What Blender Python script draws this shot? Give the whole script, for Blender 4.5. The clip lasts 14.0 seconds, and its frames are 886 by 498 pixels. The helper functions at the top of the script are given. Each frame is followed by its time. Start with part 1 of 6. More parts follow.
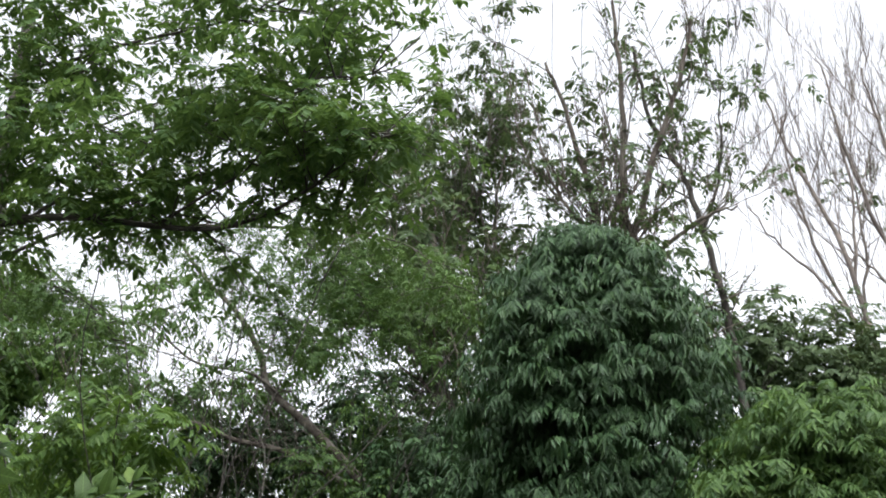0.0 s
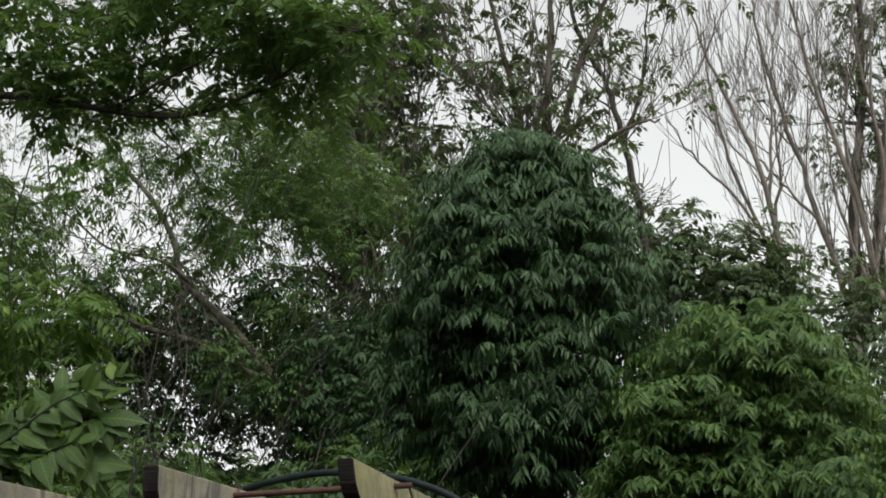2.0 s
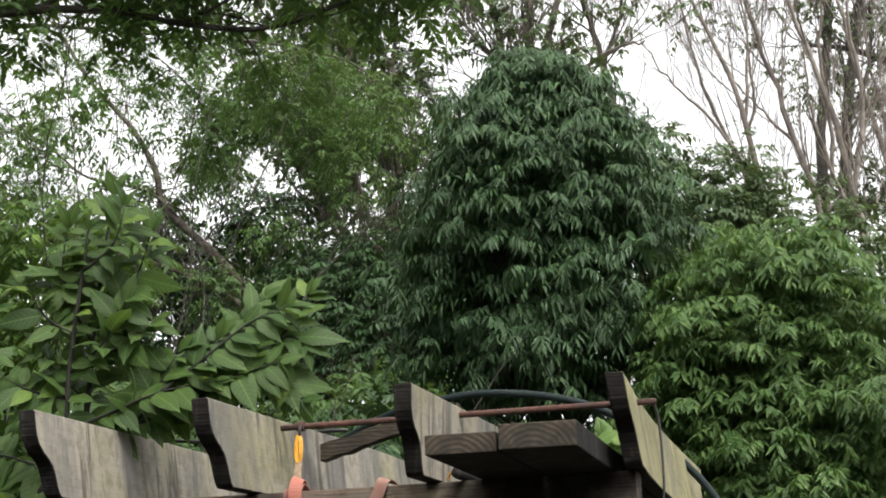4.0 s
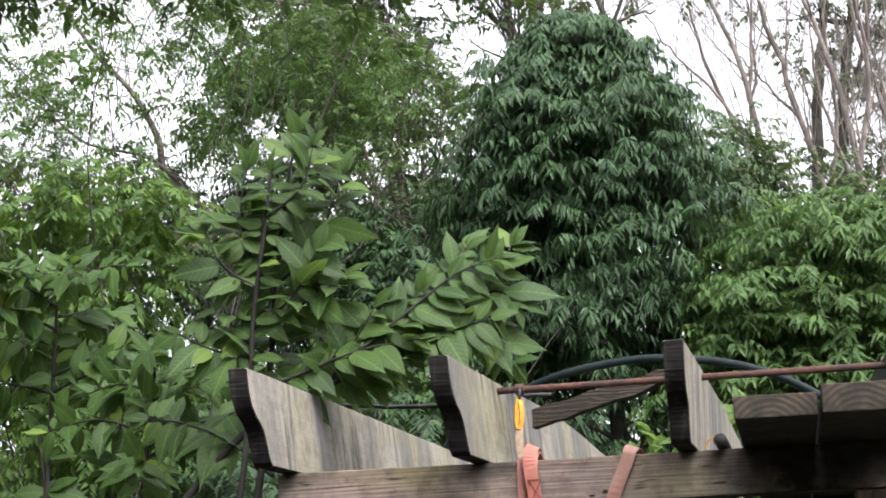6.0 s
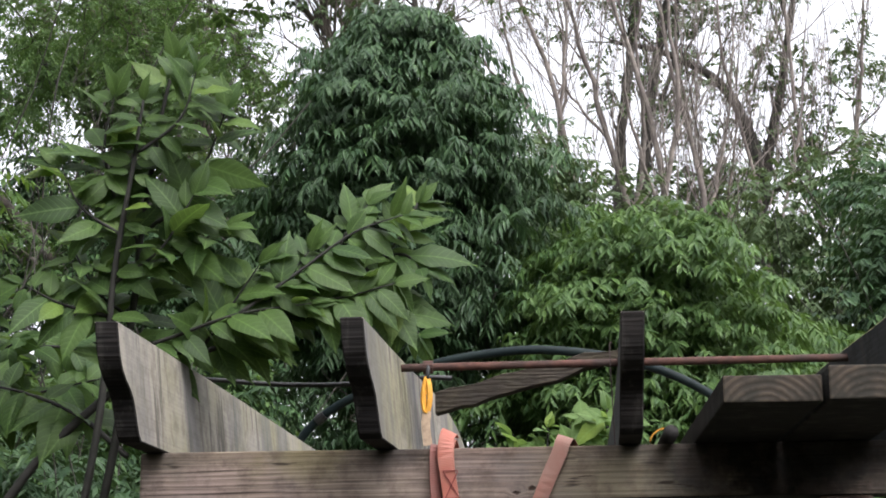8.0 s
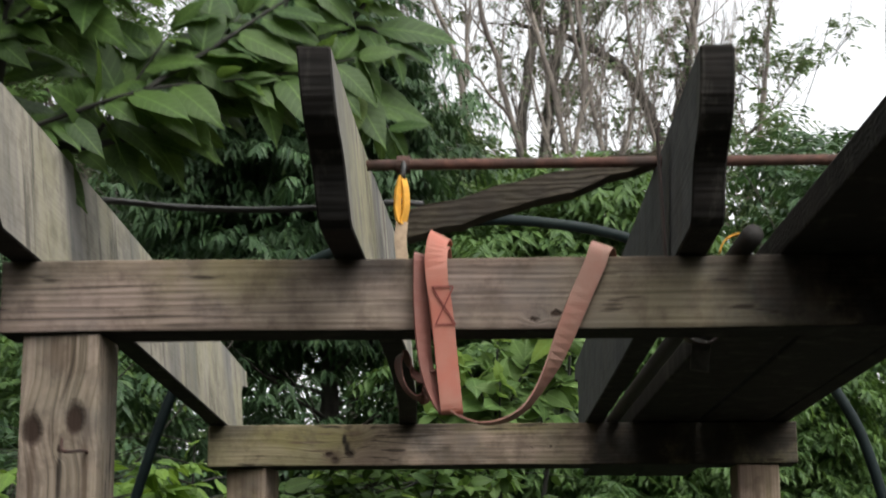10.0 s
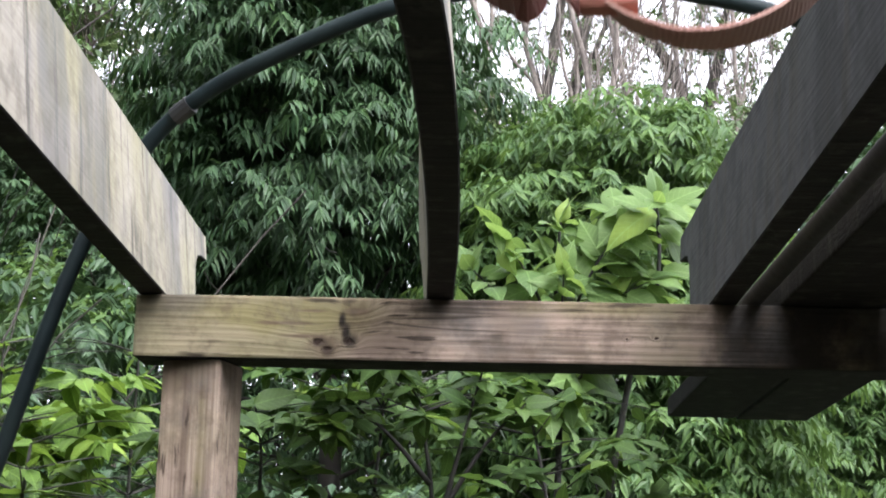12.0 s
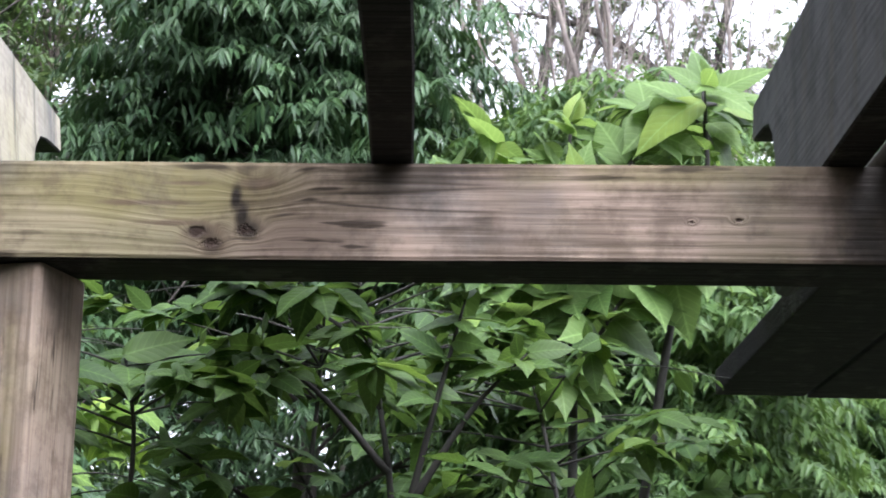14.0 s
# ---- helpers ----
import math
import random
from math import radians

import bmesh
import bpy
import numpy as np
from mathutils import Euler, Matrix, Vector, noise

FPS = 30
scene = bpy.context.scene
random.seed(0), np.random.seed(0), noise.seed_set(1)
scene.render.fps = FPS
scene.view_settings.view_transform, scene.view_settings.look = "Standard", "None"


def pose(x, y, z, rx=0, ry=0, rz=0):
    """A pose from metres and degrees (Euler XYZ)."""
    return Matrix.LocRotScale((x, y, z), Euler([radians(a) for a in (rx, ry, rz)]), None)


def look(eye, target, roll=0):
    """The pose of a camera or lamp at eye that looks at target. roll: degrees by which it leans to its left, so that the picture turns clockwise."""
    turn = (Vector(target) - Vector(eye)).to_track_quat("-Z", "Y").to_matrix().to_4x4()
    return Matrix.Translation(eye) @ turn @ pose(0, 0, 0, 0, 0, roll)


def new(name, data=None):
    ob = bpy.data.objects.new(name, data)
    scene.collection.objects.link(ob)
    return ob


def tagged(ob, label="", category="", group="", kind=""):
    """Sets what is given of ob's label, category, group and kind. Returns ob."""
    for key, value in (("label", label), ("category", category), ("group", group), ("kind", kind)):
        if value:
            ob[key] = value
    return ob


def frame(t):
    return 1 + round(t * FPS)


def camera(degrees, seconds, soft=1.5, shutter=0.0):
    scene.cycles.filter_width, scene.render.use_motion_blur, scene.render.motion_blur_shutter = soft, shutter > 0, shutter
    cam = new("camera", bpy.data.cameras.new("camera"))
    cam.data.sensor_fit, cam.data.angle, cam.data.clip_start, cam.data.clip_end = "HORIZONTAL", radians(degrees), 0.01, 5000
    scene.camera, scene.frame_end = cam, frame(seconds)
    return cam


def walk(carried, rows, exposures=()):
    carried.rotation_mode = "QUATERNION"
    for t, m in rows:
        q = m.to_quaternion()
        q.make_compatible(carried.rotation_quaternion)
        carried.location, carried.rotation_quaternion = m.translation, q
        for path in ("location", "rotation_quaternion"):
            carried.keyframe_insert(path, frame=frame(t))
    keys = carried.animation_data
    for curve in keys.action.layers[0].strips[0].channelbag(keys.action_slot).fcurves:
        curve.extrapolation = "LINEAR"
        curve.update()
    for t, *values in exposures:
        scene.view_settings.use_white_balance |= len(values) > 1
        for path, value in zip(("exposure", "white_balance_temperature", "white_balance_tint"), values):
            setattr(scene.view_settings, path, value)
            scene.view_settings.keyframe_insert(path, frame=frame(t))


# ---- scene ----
cam = camera(28.5, 14.0, 1.8, 0.28)
PATH = [
    (0, (2.878, -3.742, 1.587), (2.225, -1.965, 2.231), -2.8),
    (0.5, (2.794, -3.801, 1.603), (2.2, -1.997, 2.232), -2.5),
    (1, (2.698, -3.777, 1.627), (2.154, -1.939, 2.199), -2.9),
    (1.5, (2.632, -3.759, 1.656), (2.082, -1.913, 2.195), -2.0),
    (2, (2.564, -3.718, 1.66), (2.012, -1.869, 2.188), -0.9),
    (2.5, (2.38, -3.761, 1.646), (1.867, -1.898, 2.164), -0.6),
    (3, (2.122, -3.801, 1.653), (1.624, -1.918, 2.105), -1.2),
    (3.5, (1.967, -3.746, 1.653), (1.465, -1.857, 2.074), -2.0),
    (4, (1.801, -3.679, 1.682), (1.33, -1.788, 2.131), -2.2),
    (4.2, (1.725, -3.665, 1.69), (1.268, -1.771, 2.143), -2.0),
    (6.3, (1.028, -3.398, 1.74), (0.629, -1.482, 2.15), -2.2),
    (6.5, (0.969, -3.37, 1.751), (0.658, -1.435, 2.15), -2.7),
    (7, (0.891, -3.256, 1.72), (0.698, -1.303, 2.104), -3.4),
    (7.5, (0.849, -3.094, 1.735), (0.656, -1.148, 2.152), -1.8),
    (7.7, (0.819, -3.034, 1.731), (0.632, -1.091, 2.168), -1.0),
    (9.8, (0.644, -2.229, 1.673), (0.53, -0.274, 2.079), 0.5),
    (10, (0.579, -2.069, 1.579), (0.541, -0.119, 2.022), -0.3),
    (10.5, (0.54, -1.774, 1.553), (0.539, 0.187, 1.947), -0.5),
    (11, (0.589, -1.415, 1.569), (0.406, 0.532, 1.985), 3.0),
    (11.5, (0.539, -1.061, 1.55), (0.452, 0.884, 2.006), 1.4),
    (12, (0.497, -0.761, 1.566), (0.445, 1.189, 2.01), 1.4),
    (12.5, (0.564, -0.481, 1.567), (0.349, 1.464, 1.982), 4.4),
    (13, (0.549, -0.256, 1.564), (0.329, 1.687, 1.984), 2.2),
    (13.5, (0.483, -0.009, 1.575), (0.509, 1.934, 2.049), 0.5),
    (14, (0.508, 0.169, 1.59), (0.466, 2.107, 2.082), 0.8),
]
EXPOSURES = [(0.0, 1.55, 6300, 11), (0.5, 0.78, 6450, 10), (0.8, 0.35, 6500, 8), (1.5, 0.42, 6600, 7), (2.0, 0.82, 6700, 6), (2.3, 0.78, 6750, 5), (3.0, 0.88, 6850, 5), (3.5, 1.5, 6800, 7), (4.0, 1.65, 6700, 9), (6.5, 2.15, 6300, 15), (7.0, 1.85, 6300, 15), (7.5, 1.8, 6250, 15),
             (9.8, 1.3, 6600, 8), (10.5, 2.0, 6450, 8), (11.5, 2.6, 5950, 7), (12.0, 2.55, 6100, 15), (12.5, 2.42, 6100, 19), (13.5, 2.6, 6000, 18), (14.0, 2.66, 5900, 17)]
walk(cam, [(t, look(eye, target, roll)) for t, eye, target, roll in PATH], EXPOSURES)

# ---- world and light: bright overcast, the clearest sky on the right ----
world = bpy.data.worlds.new("overcast_sky")
scene.world = world
world.use_nodes = True
wn, wl = world.node_tree.nodes, world.node_tree.links
sky = wn.new("ShaderNodeTexSky")
sky.sky_type, sky.sun_disc = "NISHITA", False
sky.sun_elevation, sky.sun_rotation = radians(60), radians(140)
sky.air_density, sky.dust_density, sky.ozone_density = 1.0, 4.0, 1.0
veil = wn.new("ShaderNodeHueSaturation")
veil.inputs["Saturation"].default_value = 0.12
wl.new(sky.outputs[0], veil.inputs["Color"])
wl.new(veil.outputs[0], wn["Background"].inputs["Color"])
wn["Background"].inputs["Strength"].default_value = 0.15

sun = new("sun", bpy.data.lights.new("sun", "SUN"))
sun.data.energy, sun.data.angle, sun.data.color = 0.35, radians(60), (1.0, 0.97, 0.93)
sun.matrix_world = look((6, -5, 14), (0, 2, 2))

# ---- materials ----


def nodes_of(name):
    m = bpy.data.materials.new(name)
    m.use_nodes = True
    return m, m.node_tree.nodes, m.node_tree.links, m.node_tree.nodes["Principled BSDF"]


def ramp(n, l, src, stops):
    r = n.new("ShaderNodeValToRGB")
    els = r.color_ramp.elements
    while len(els) < len(stops):
        els.new(0.5)
    for e, (p, c) in zip(els, stops):
        e.position, e.color = p, (*c, 1) if len(c) == 3 else c
    l.new(src, r.inputs[0])
    return r.outputs[0]


def mixed(n, l, fac, a, b, kind="MIX"):
    x = n.new("ShaderNodeMix")
    x.data_type, x.blend_type = "RGBA", kind
    for k, v in ((0, fac), (6, a), (7, b)):
        if hasattr(v, "is_linked"):
            l.new(v, x.inputs[k])
        else:
            x.inputs[k].default_value = v if k == 0 else (*v, 1)
    return x.outputs[2]


def noise_at(n, l, vec, scale, detail=4.0, rough=0.55, stretch=None, shift=(0, 0, 0)):
    t = n.new("ShaderNodeTexNoise")
    t.inputs["Scale"].default_value, t.inputs["Detail"].default_value, t.inputs["Roughness"].default_value = scale, detail, rough
    if stretch:
        mp = n.new("ShaderNodeMapping")
        mp.inputs["Scale"].default_value, mp.inputs["Location"].default_value = stretch, shift
        l.new(vec, mp.inputs["Vector"])
        vec = mp.outputs[0]
    l.new(vec, t.inputs["Vector"])
    return t.outputs["Fac"]


def wood(name, axis, pale, dark, moss=0.35, streak=0.0, soot=0.0, rough=0.85, ring=1.0, knots=(), pink=None, fleck=0.75, stains_and_shade=(), check=0.85):
    """Weathered softwood: rings drawn out along one axis and bent round knots, checks, damp staining, painted shade and
    a film of algae.
    """
    m, n, l, b = nodes_of(name)
    co = n.new("ShaderNodeTexCoord").outputs["Object"]
    rnd = n.new("ShaderNodeObjectInfo").outputs["Random"]

    def vec(op, a, c):
        x = n.new("ShaderNodeVectorMath")
        x.operation = op
        for k, v in enumerate((a, c)):
            if hasattr(v, "is_linked"):
                l.new(v, x.inputs[k])
            elif v is not None:
                x.inputs[k].default_value = v
        return x

    def num(op, a, c):
        x = n.new("ShaderNodeMath")
        x.operation = op
        for k, v in enumerate((a, c)):
            if hasattr(v, "is_linked"):
                l.new(v, x.inputs[k])
            else:
                x.inputs[k].default_value = v
        return x.outputs[0]

    shift = vec("SCALE", (7.0, 5.0, 9.0), None)
    l.new(rnd, shift.inputs["Scale"])
    v = vec("ADD", co, shift.outputs[0]).outputs[0]
    heart = None
    for (kx, kz, kr) in knots:
        blind, kr = kr < 0, abs(kr)
        way = vec("MULTIPLY", vec("SUBTRACT", co, (kx, 0, kz)).outputs[0], (1.0, 0.0, 0.6) if axis == 2 else (0.6, 0.0, 1.0)).outputs[0]
        d = vec("LENGTH", way, None).outputs["Value"]
        near = n.new("ShaderNodeMapRange")
        near.interpolation_type = "SMOOTHSTEP"
        for k, q in ((1, 0.0), (2, kr * 2.6), (3, 1.0), (4, 0.0)):
            near.inputs[k].default_value = q
        l.new(d, near.inputs[0])
        bend = n.new("ShaderNodeCombineXYZ")
        l.new(num("MULTIPLY", near.outputs[0], 0.013), bend.inputs[0 if axis == 2 else 2])
        v = vec("ADD", v, bend.outputs[0]).outputs[0]
        if blind:
            continue
        core = n.new("ShaderNodeMapRange")
        core.interpolation_type = "SMOOTHSTEP"
        for k, q in ((1, kr * 0.4), (2, kr * 0.95), (3, 1.0), (4, 0.0)):
            core.inputs[k].default_value = q
        l.new(num("ADD", d, num("MULTIPLY", num("SUBTRACT", noise_at(n, l, co, 42, 5, 0.7), 0.5), kr * (0.7 if kr > 0.015 else 3.2))), core.inputs[0])
        heart = core.outputs[0] if heart is None else num("MAXIMUM", heart, core.outputs[0])
    long = [15.0, 15.0, 15.0]
    long[axis] = 1.3
    fine = [190.0, 190.0, 190.0]
    fine[axis] = 5.0
    rings = n.new("ShaderNodeTexWave")
    rings.wave_type, rings.bands_direction = "BANDS", "Z" if axis != 2 else "X"
    for k, q in (("Scale", 1.0), ("Distortion", 10.0), ("Detail", 3.0), ("Detail Scale", 1.2)):
        rings.inputs[k].default_value = q
    mp = n.new("ShaderNodeMapping")
    sc = [36.0, 36.0, 36.0]
    sc[axis] = 1.3
    mp.inputs["Scale"].default_value = sc
    l.new(v, mp.inputs["Vector"])
    l.new(mp.outputs[0], rings.inputs["Vector"])
    broad = noise_at(n, l, v, 1.0, 5, 0.6, long)
    grain = noise_at(n, l, v, 1.0, 3, 0.6, fine)
    blot = noise_at(n, l, v, 3.2, 4, 0.6)
    patch = noise_at(n, l, v, 1.6, 3, 0.5, (1.6, 1.6, 1.6), (3, 1, 7))
    lo = 1 - 0.34 * ring
    base = mixed(n, l, ramp(n, l, rings.outputs["Fac"], [(0.1, (0, 0, 0)), (0.8, (1, 1, 1))]), [c * lo for c in pale], pale)
    if pink:
        base = mixed(n, l, ramp(n, l, patch, [(0.46, (0, 0, 0)), (0.55, (0.9, 0.9, 0.9))]), base, mixed(n, l, ramp(n, l, rings.outputs["Fac"], [(0.1, (0, 0, 0)), (0.8, (1, 1, 1))]), [c * lo for c in pink], pink))
    base = mixed(n, l, ramp(n, l, broad, [(0.36, (ring, ring, ring)), (0.6, (0, 0, 0))]), base, dark)
    base = mixed(n, l, ramp(n, l, grain, [(0.34, (fleck, fleck, fleck)), (0.5, (0, 0, 0))]), base, [c * 0.45 for c in dark])
    base = mixed(n, l, ramp(n, l, blot, [(0.45, (0, 0, 0)), (0.64, (moss, moss, moss))]), base, [min(1, sum(pale) * q) for q in (0.245, 0.235, 0.105)])
    if streak:
        runs = noise_at(n, l, v, 1.0, 5, 0.7, (24.0, 24.0, 1.6))
        base = mixed(n, l, ramp(n, l, runs, [(0.53, (0, 0, 0)), (0.61, (streak, streak, streak))]), base, (0.075, 0.07, 0.06))
        wide = noise_at(n, l, v, 1.0, 4, 0.6, (5.0, 5.0, 0.7), (2, 7, 5))
        base = mixed(n, l, ramp(n, l, wide, [(0.50, (0, 0, 0)), (0.60, (streak * 0.7, streak * 0.7, streak * 0.7))]), base, [0.38 * sum(pale) / 3 * q for q in (0.98, 0.98, 1.04)])
    if soot:
        black = noise_at(n, l, v, 5.0, 5, 0.7)
        base = mixed(n, l, ramp(n, l, black, [(0.42, (0, 0, 0)), (0.62, (soot, soot, soot))]), base, (0.035, 0.033, 0.028))
    for sx, sz, rx, rz, much, *hue in stains_and_shade:
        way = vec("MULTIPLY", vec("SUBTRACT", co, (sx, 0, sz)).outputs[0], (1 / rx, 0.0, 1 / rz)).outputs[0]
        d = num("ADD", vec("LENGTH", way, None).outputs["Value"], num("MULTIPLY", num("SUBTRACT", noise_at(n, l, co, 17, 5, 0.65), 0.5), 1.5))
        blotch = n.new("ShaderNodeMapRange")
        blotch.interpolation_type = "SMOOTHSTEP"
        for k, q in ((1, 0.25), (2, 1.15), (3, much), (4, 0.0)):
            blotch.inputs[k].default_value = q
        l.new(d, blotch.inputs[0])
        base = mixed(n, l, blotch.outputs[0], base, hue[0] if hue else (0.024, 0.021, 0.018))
    # long drying checks and grey mottling
    thin = [17.0, 17.0, 17.0]
    thin[axis] = 0.9
    line = noise_at(n, l, v, 1.0, 3, 0.5, thin, (5, 2, 8))
    crack = ramp(n, l, line, [(0.0, (0, 0, 0)), (0.468, (0, 0, 0)), (0.484, (1, 1, 1)), (0.500, (0, 0, 0))])
    here = ramp(n, l, noise_at(n, l, v, 4.5, 2, 0.5, (1, 1, 1), (2, 9, 4)), [(0.52, (0, 0, 0)), (0.62, (check, check, check))])
    crack = mixed(n, l, 1.0, crack, here, "MULTIPLY")
    mott = noise_at(n, l, v, 23.0, 5, 0.7)
    base = mixed(n, l, ramp(n, l, mott, [(0.47, (0, 0, 0)), (0.62, (0.5, 0.5, 0.5))]), base, [c * 0.6 for c in dark])
    grime = noise_at(n, l, v, 7.0, 5, 0.65, (1, 1, 1), (8, 3, 1))
    base = mixed(n, l, ramp(n, l, grime, [(0.50, (0, 0, 0)), (0.70, (0.4, 0.4, 0.4))]), base, [sum(pale) / 3 * 0.42 + c * 0.05 for c in pale])
    base = mixed(n, l, crack, base, [c * 0.2 for c in dark])
    dash = [105.0, 105.0, 105.0]
    dash[axis] = 13.0
    marks = noise_at(n, l, v, 1.0, 2, 0.5, dash, (1, 6, 3))
    spots = ramp(n, l, noise_at(n, l, v, 6.0, 2, 0.5, (1, 1, 1), (4, 4, 1)), [(0.50, (0, 0, 0)), (0.60, (check, check, check))])
    base = mixed(n, l, mixed(n, l, 1.0, ramp(n, l, marks, [(0.60, (0, 0, 0)), (0.66, (1, 1, 1))]), spots, "MULTIPLY"), base, [c * 0.25 for c in dark])
    if heart is not None:
        base = mixed(n, l, heart, base, (0.035, 0.022, 0.016))
    l.new(base, b.inputs["Base Color"])
    b.inputs["Roughness"].default_value = rough
    b.inputs["Specular IOR Level"].default_value = 0.2
    bump = n.new("ShaderNodeBump")
    bump.inputs["Strength"].default_value, bump.inputs["Distance"].default_value = 0.7, 0.005
    hsum = num("ADD", num("MULTIPLY", grain, 0.6 * fleck), num("MULTIPLY", rings.outputs["Fac"], 0.2 * ring))
    if heart is not None:
        hsum = num("SUBTRACT", hsum, heart)
    l.new(hsum, bump.inputs["Height"])
    l.new(bump.outputs[0], b.inputs["Normal"])
    return m


def plain(name, colour, rough=0.6, metal=0.0, vary=0.25, scale=30.0, bump=0.15, tint=None):
    m, n, l, b = nodes_of(name)
    co = n.new("ShaderNodeTexCoord").outputs["Object"]
    f = noise_at(n, l, co, scale, 5, 0.6)
    g = noise_at(n, l, co, scale * 0.17, 3, 0.5)
    c = mixed(n, l, ramp(n, l, f, [(0.3, (0, 0, 0)), (0.7, (1, 1, 1))]), [v * (1 - vary) for v in colour], [min(1, v * (1 + vary)) for v in colour])
    if tint:
        c = mixed(n, l, ramp(n, l, g, [(0.45, (0, 0, 0)), (0.65, (1, 1, 1))]), c, tint)
    l.new(c, b.inputs["Base Color"])
    b.inputs["Roughness"].default_value, b.inputs["Metallic"].default_value = rough, metal
    if bump:
        bp = n.new("ShaderNodeBump")
        bp.inputs["Strength"].default_value, bp.inputs["Distance"].default_value = bump, 0.003
        l.new(f, bp.inputs["Height"])
        l.new(bp.outputs[0], b.inputs["Normal"])
    return m


def leafy(name, low, high, through_it=0.35, rough=0.42, young=None, per="island", veins=False):
    """Leaf: upper side with a waxy gloss, light passing through the blade, each leaf its own green."""
    m, n, l, b = nodes_of(name)
    if per == "island":
        r = n.new("ShaderNodeNewGeometry").outputs["Random Per Island"]
    else:
        r = n.new("ShaderNodeObjectInfo").outputs["Random"]
    stops = [(0.0, low), (0.75, high)] + ([(0.93, high), (1.0, young)] if young else [])
    c = ramp(n, l, r, stops)
    co = n.new("ShaderNodeTexCoord").outputs["Object"]
    f = noise_at(n, l, co, 2.2, 3, 0.5)
    c = mixed(n, l, ramp(n, l, f, [(0.35, (0, 0, 0)), (0.65, (0.5, 0.5, 0.5))]), c, [v * 0.7 for v in low])
    if veins:
        # pale midrib and side veins on the blade, which lies along +y
        sep = n.new("ShaderNodeSeparateXYZ")
        l.new(co, sep.inputs[0])
        ab = n.new("ShaderNodeMath")
        ab.operation = "ABSOLUTE"
        l.new(sep.outputs[0], ab.inputs[0])
        slant = n.new("ShaderNodeMath")
        slant.operation = "MULTIPLY_ADD"
        slant.inputs[1].default_value = -0.9
        l.new(ab.outputs[0], slant.inputs[0])
        l.new(sep.outputs[1], slant.inputs[2])
        saw = n.new("ShaderNodeMath")
        saw.operation = "PINGPONG"
        saw.inputs[1].default_value = 0.06
        l.new(slant.outputs[0], saw.inputs[0])
        side = ramp(n, l, saw.outputs[0], [(0.0, (0.4, 0.4, 0.4)), (0.012, (0, 0, 0))])
        rib = ramp(n, l, ab.outputs[0], [(0.004, (0.6, 0.6, 0.6)), (0.02, (0, 0, 0))])
        both = mixed(n, l, 1.0, side, rib, "ADD")
        c = mixed(n, l, both, c, [min(1, v * 1.9) for v in high])
        spot = noise_at(n, l, co, 5.5, 4, 0.6)
        c = mixed(n, l, ramp(n, l, spot, [(0.60, (0, 0, 0)), (0.75, (0.5, 0.5, 0.5))]), c, [v * 0.6 for v in low])
        bp = n.new("ShaderNodeBump")
        bp.inputs["Strength"].default_value, bp.inputs["Distance"].default_value = 0.5, 0.01
        l.new(saw.outputs[0], bp.inputs["Height"])
        l.new(bp.outputs[0], b.inputs["Normal"])
    l.new(c, b.inputs["Base Color"])
    b.inputs["Roughness"].default_value = rough
    b.inputs["Specular IOR Level"].default_value = 0.2
    tr = n.new("ShaderNodeBsdfTranslucent")
    warm = mixed(n, l, 0.6, c, (min(1, high[0] * 1.6), min(1, high[1] * 1.5), high[2] * 0.9))
    l.new(warm, tr.inputs["Color"])
    mx = n.new("ShaderNodeMixShader")
    mx.inputs[0].default_value = through_it
    l.new(b.outputs[0], mx.inputs[1])
    l.new(tr.outputs[0], mx.inputs[2])
    l.new(mx.outputs[0], n["Material Output"].inputs["Surface"])
    return m


OLIVE, BROWN, INK = (0.17, 0.15, 0.062), (0.10, 0.068, 0.048), (0.012, 0.009, 0.008)
# black right end mixes drip staining with painted shade of the boards above
BEAM = wood("beam_timber", 0, (0.27, 0.215, 0.172), (0.115, 0.084, 0.066), 0.35, 0.07, ring=0.45, fleck=0.5, pink=(0.30, 0.228, 0.195), knots=((0.0335, -0.0275, 0.0055), (0.0055, -0.033, 0.005)),
            stains_and_shade=((0.0, 0.048, 0.75, 0.022, 0.6, BROWN), (-0.3, -0.05, 0.4, 0.02, 0.4, BROWN), (-0.35, 0.03, 0.12, 0.04, 0.5, OLIVE), (-0.62, 0.05, 0.10, 0.06, 0.7), (-0.20, 0.05, 0.09, 0.06, 0.8), (0.17, 0.05, 0.07, 0.05, 0.6),
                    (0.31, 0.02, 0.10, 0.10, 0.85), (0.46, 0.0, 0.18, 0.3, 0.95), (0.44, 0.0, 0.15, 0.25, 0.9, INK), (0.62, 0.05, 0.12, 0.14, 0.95)))
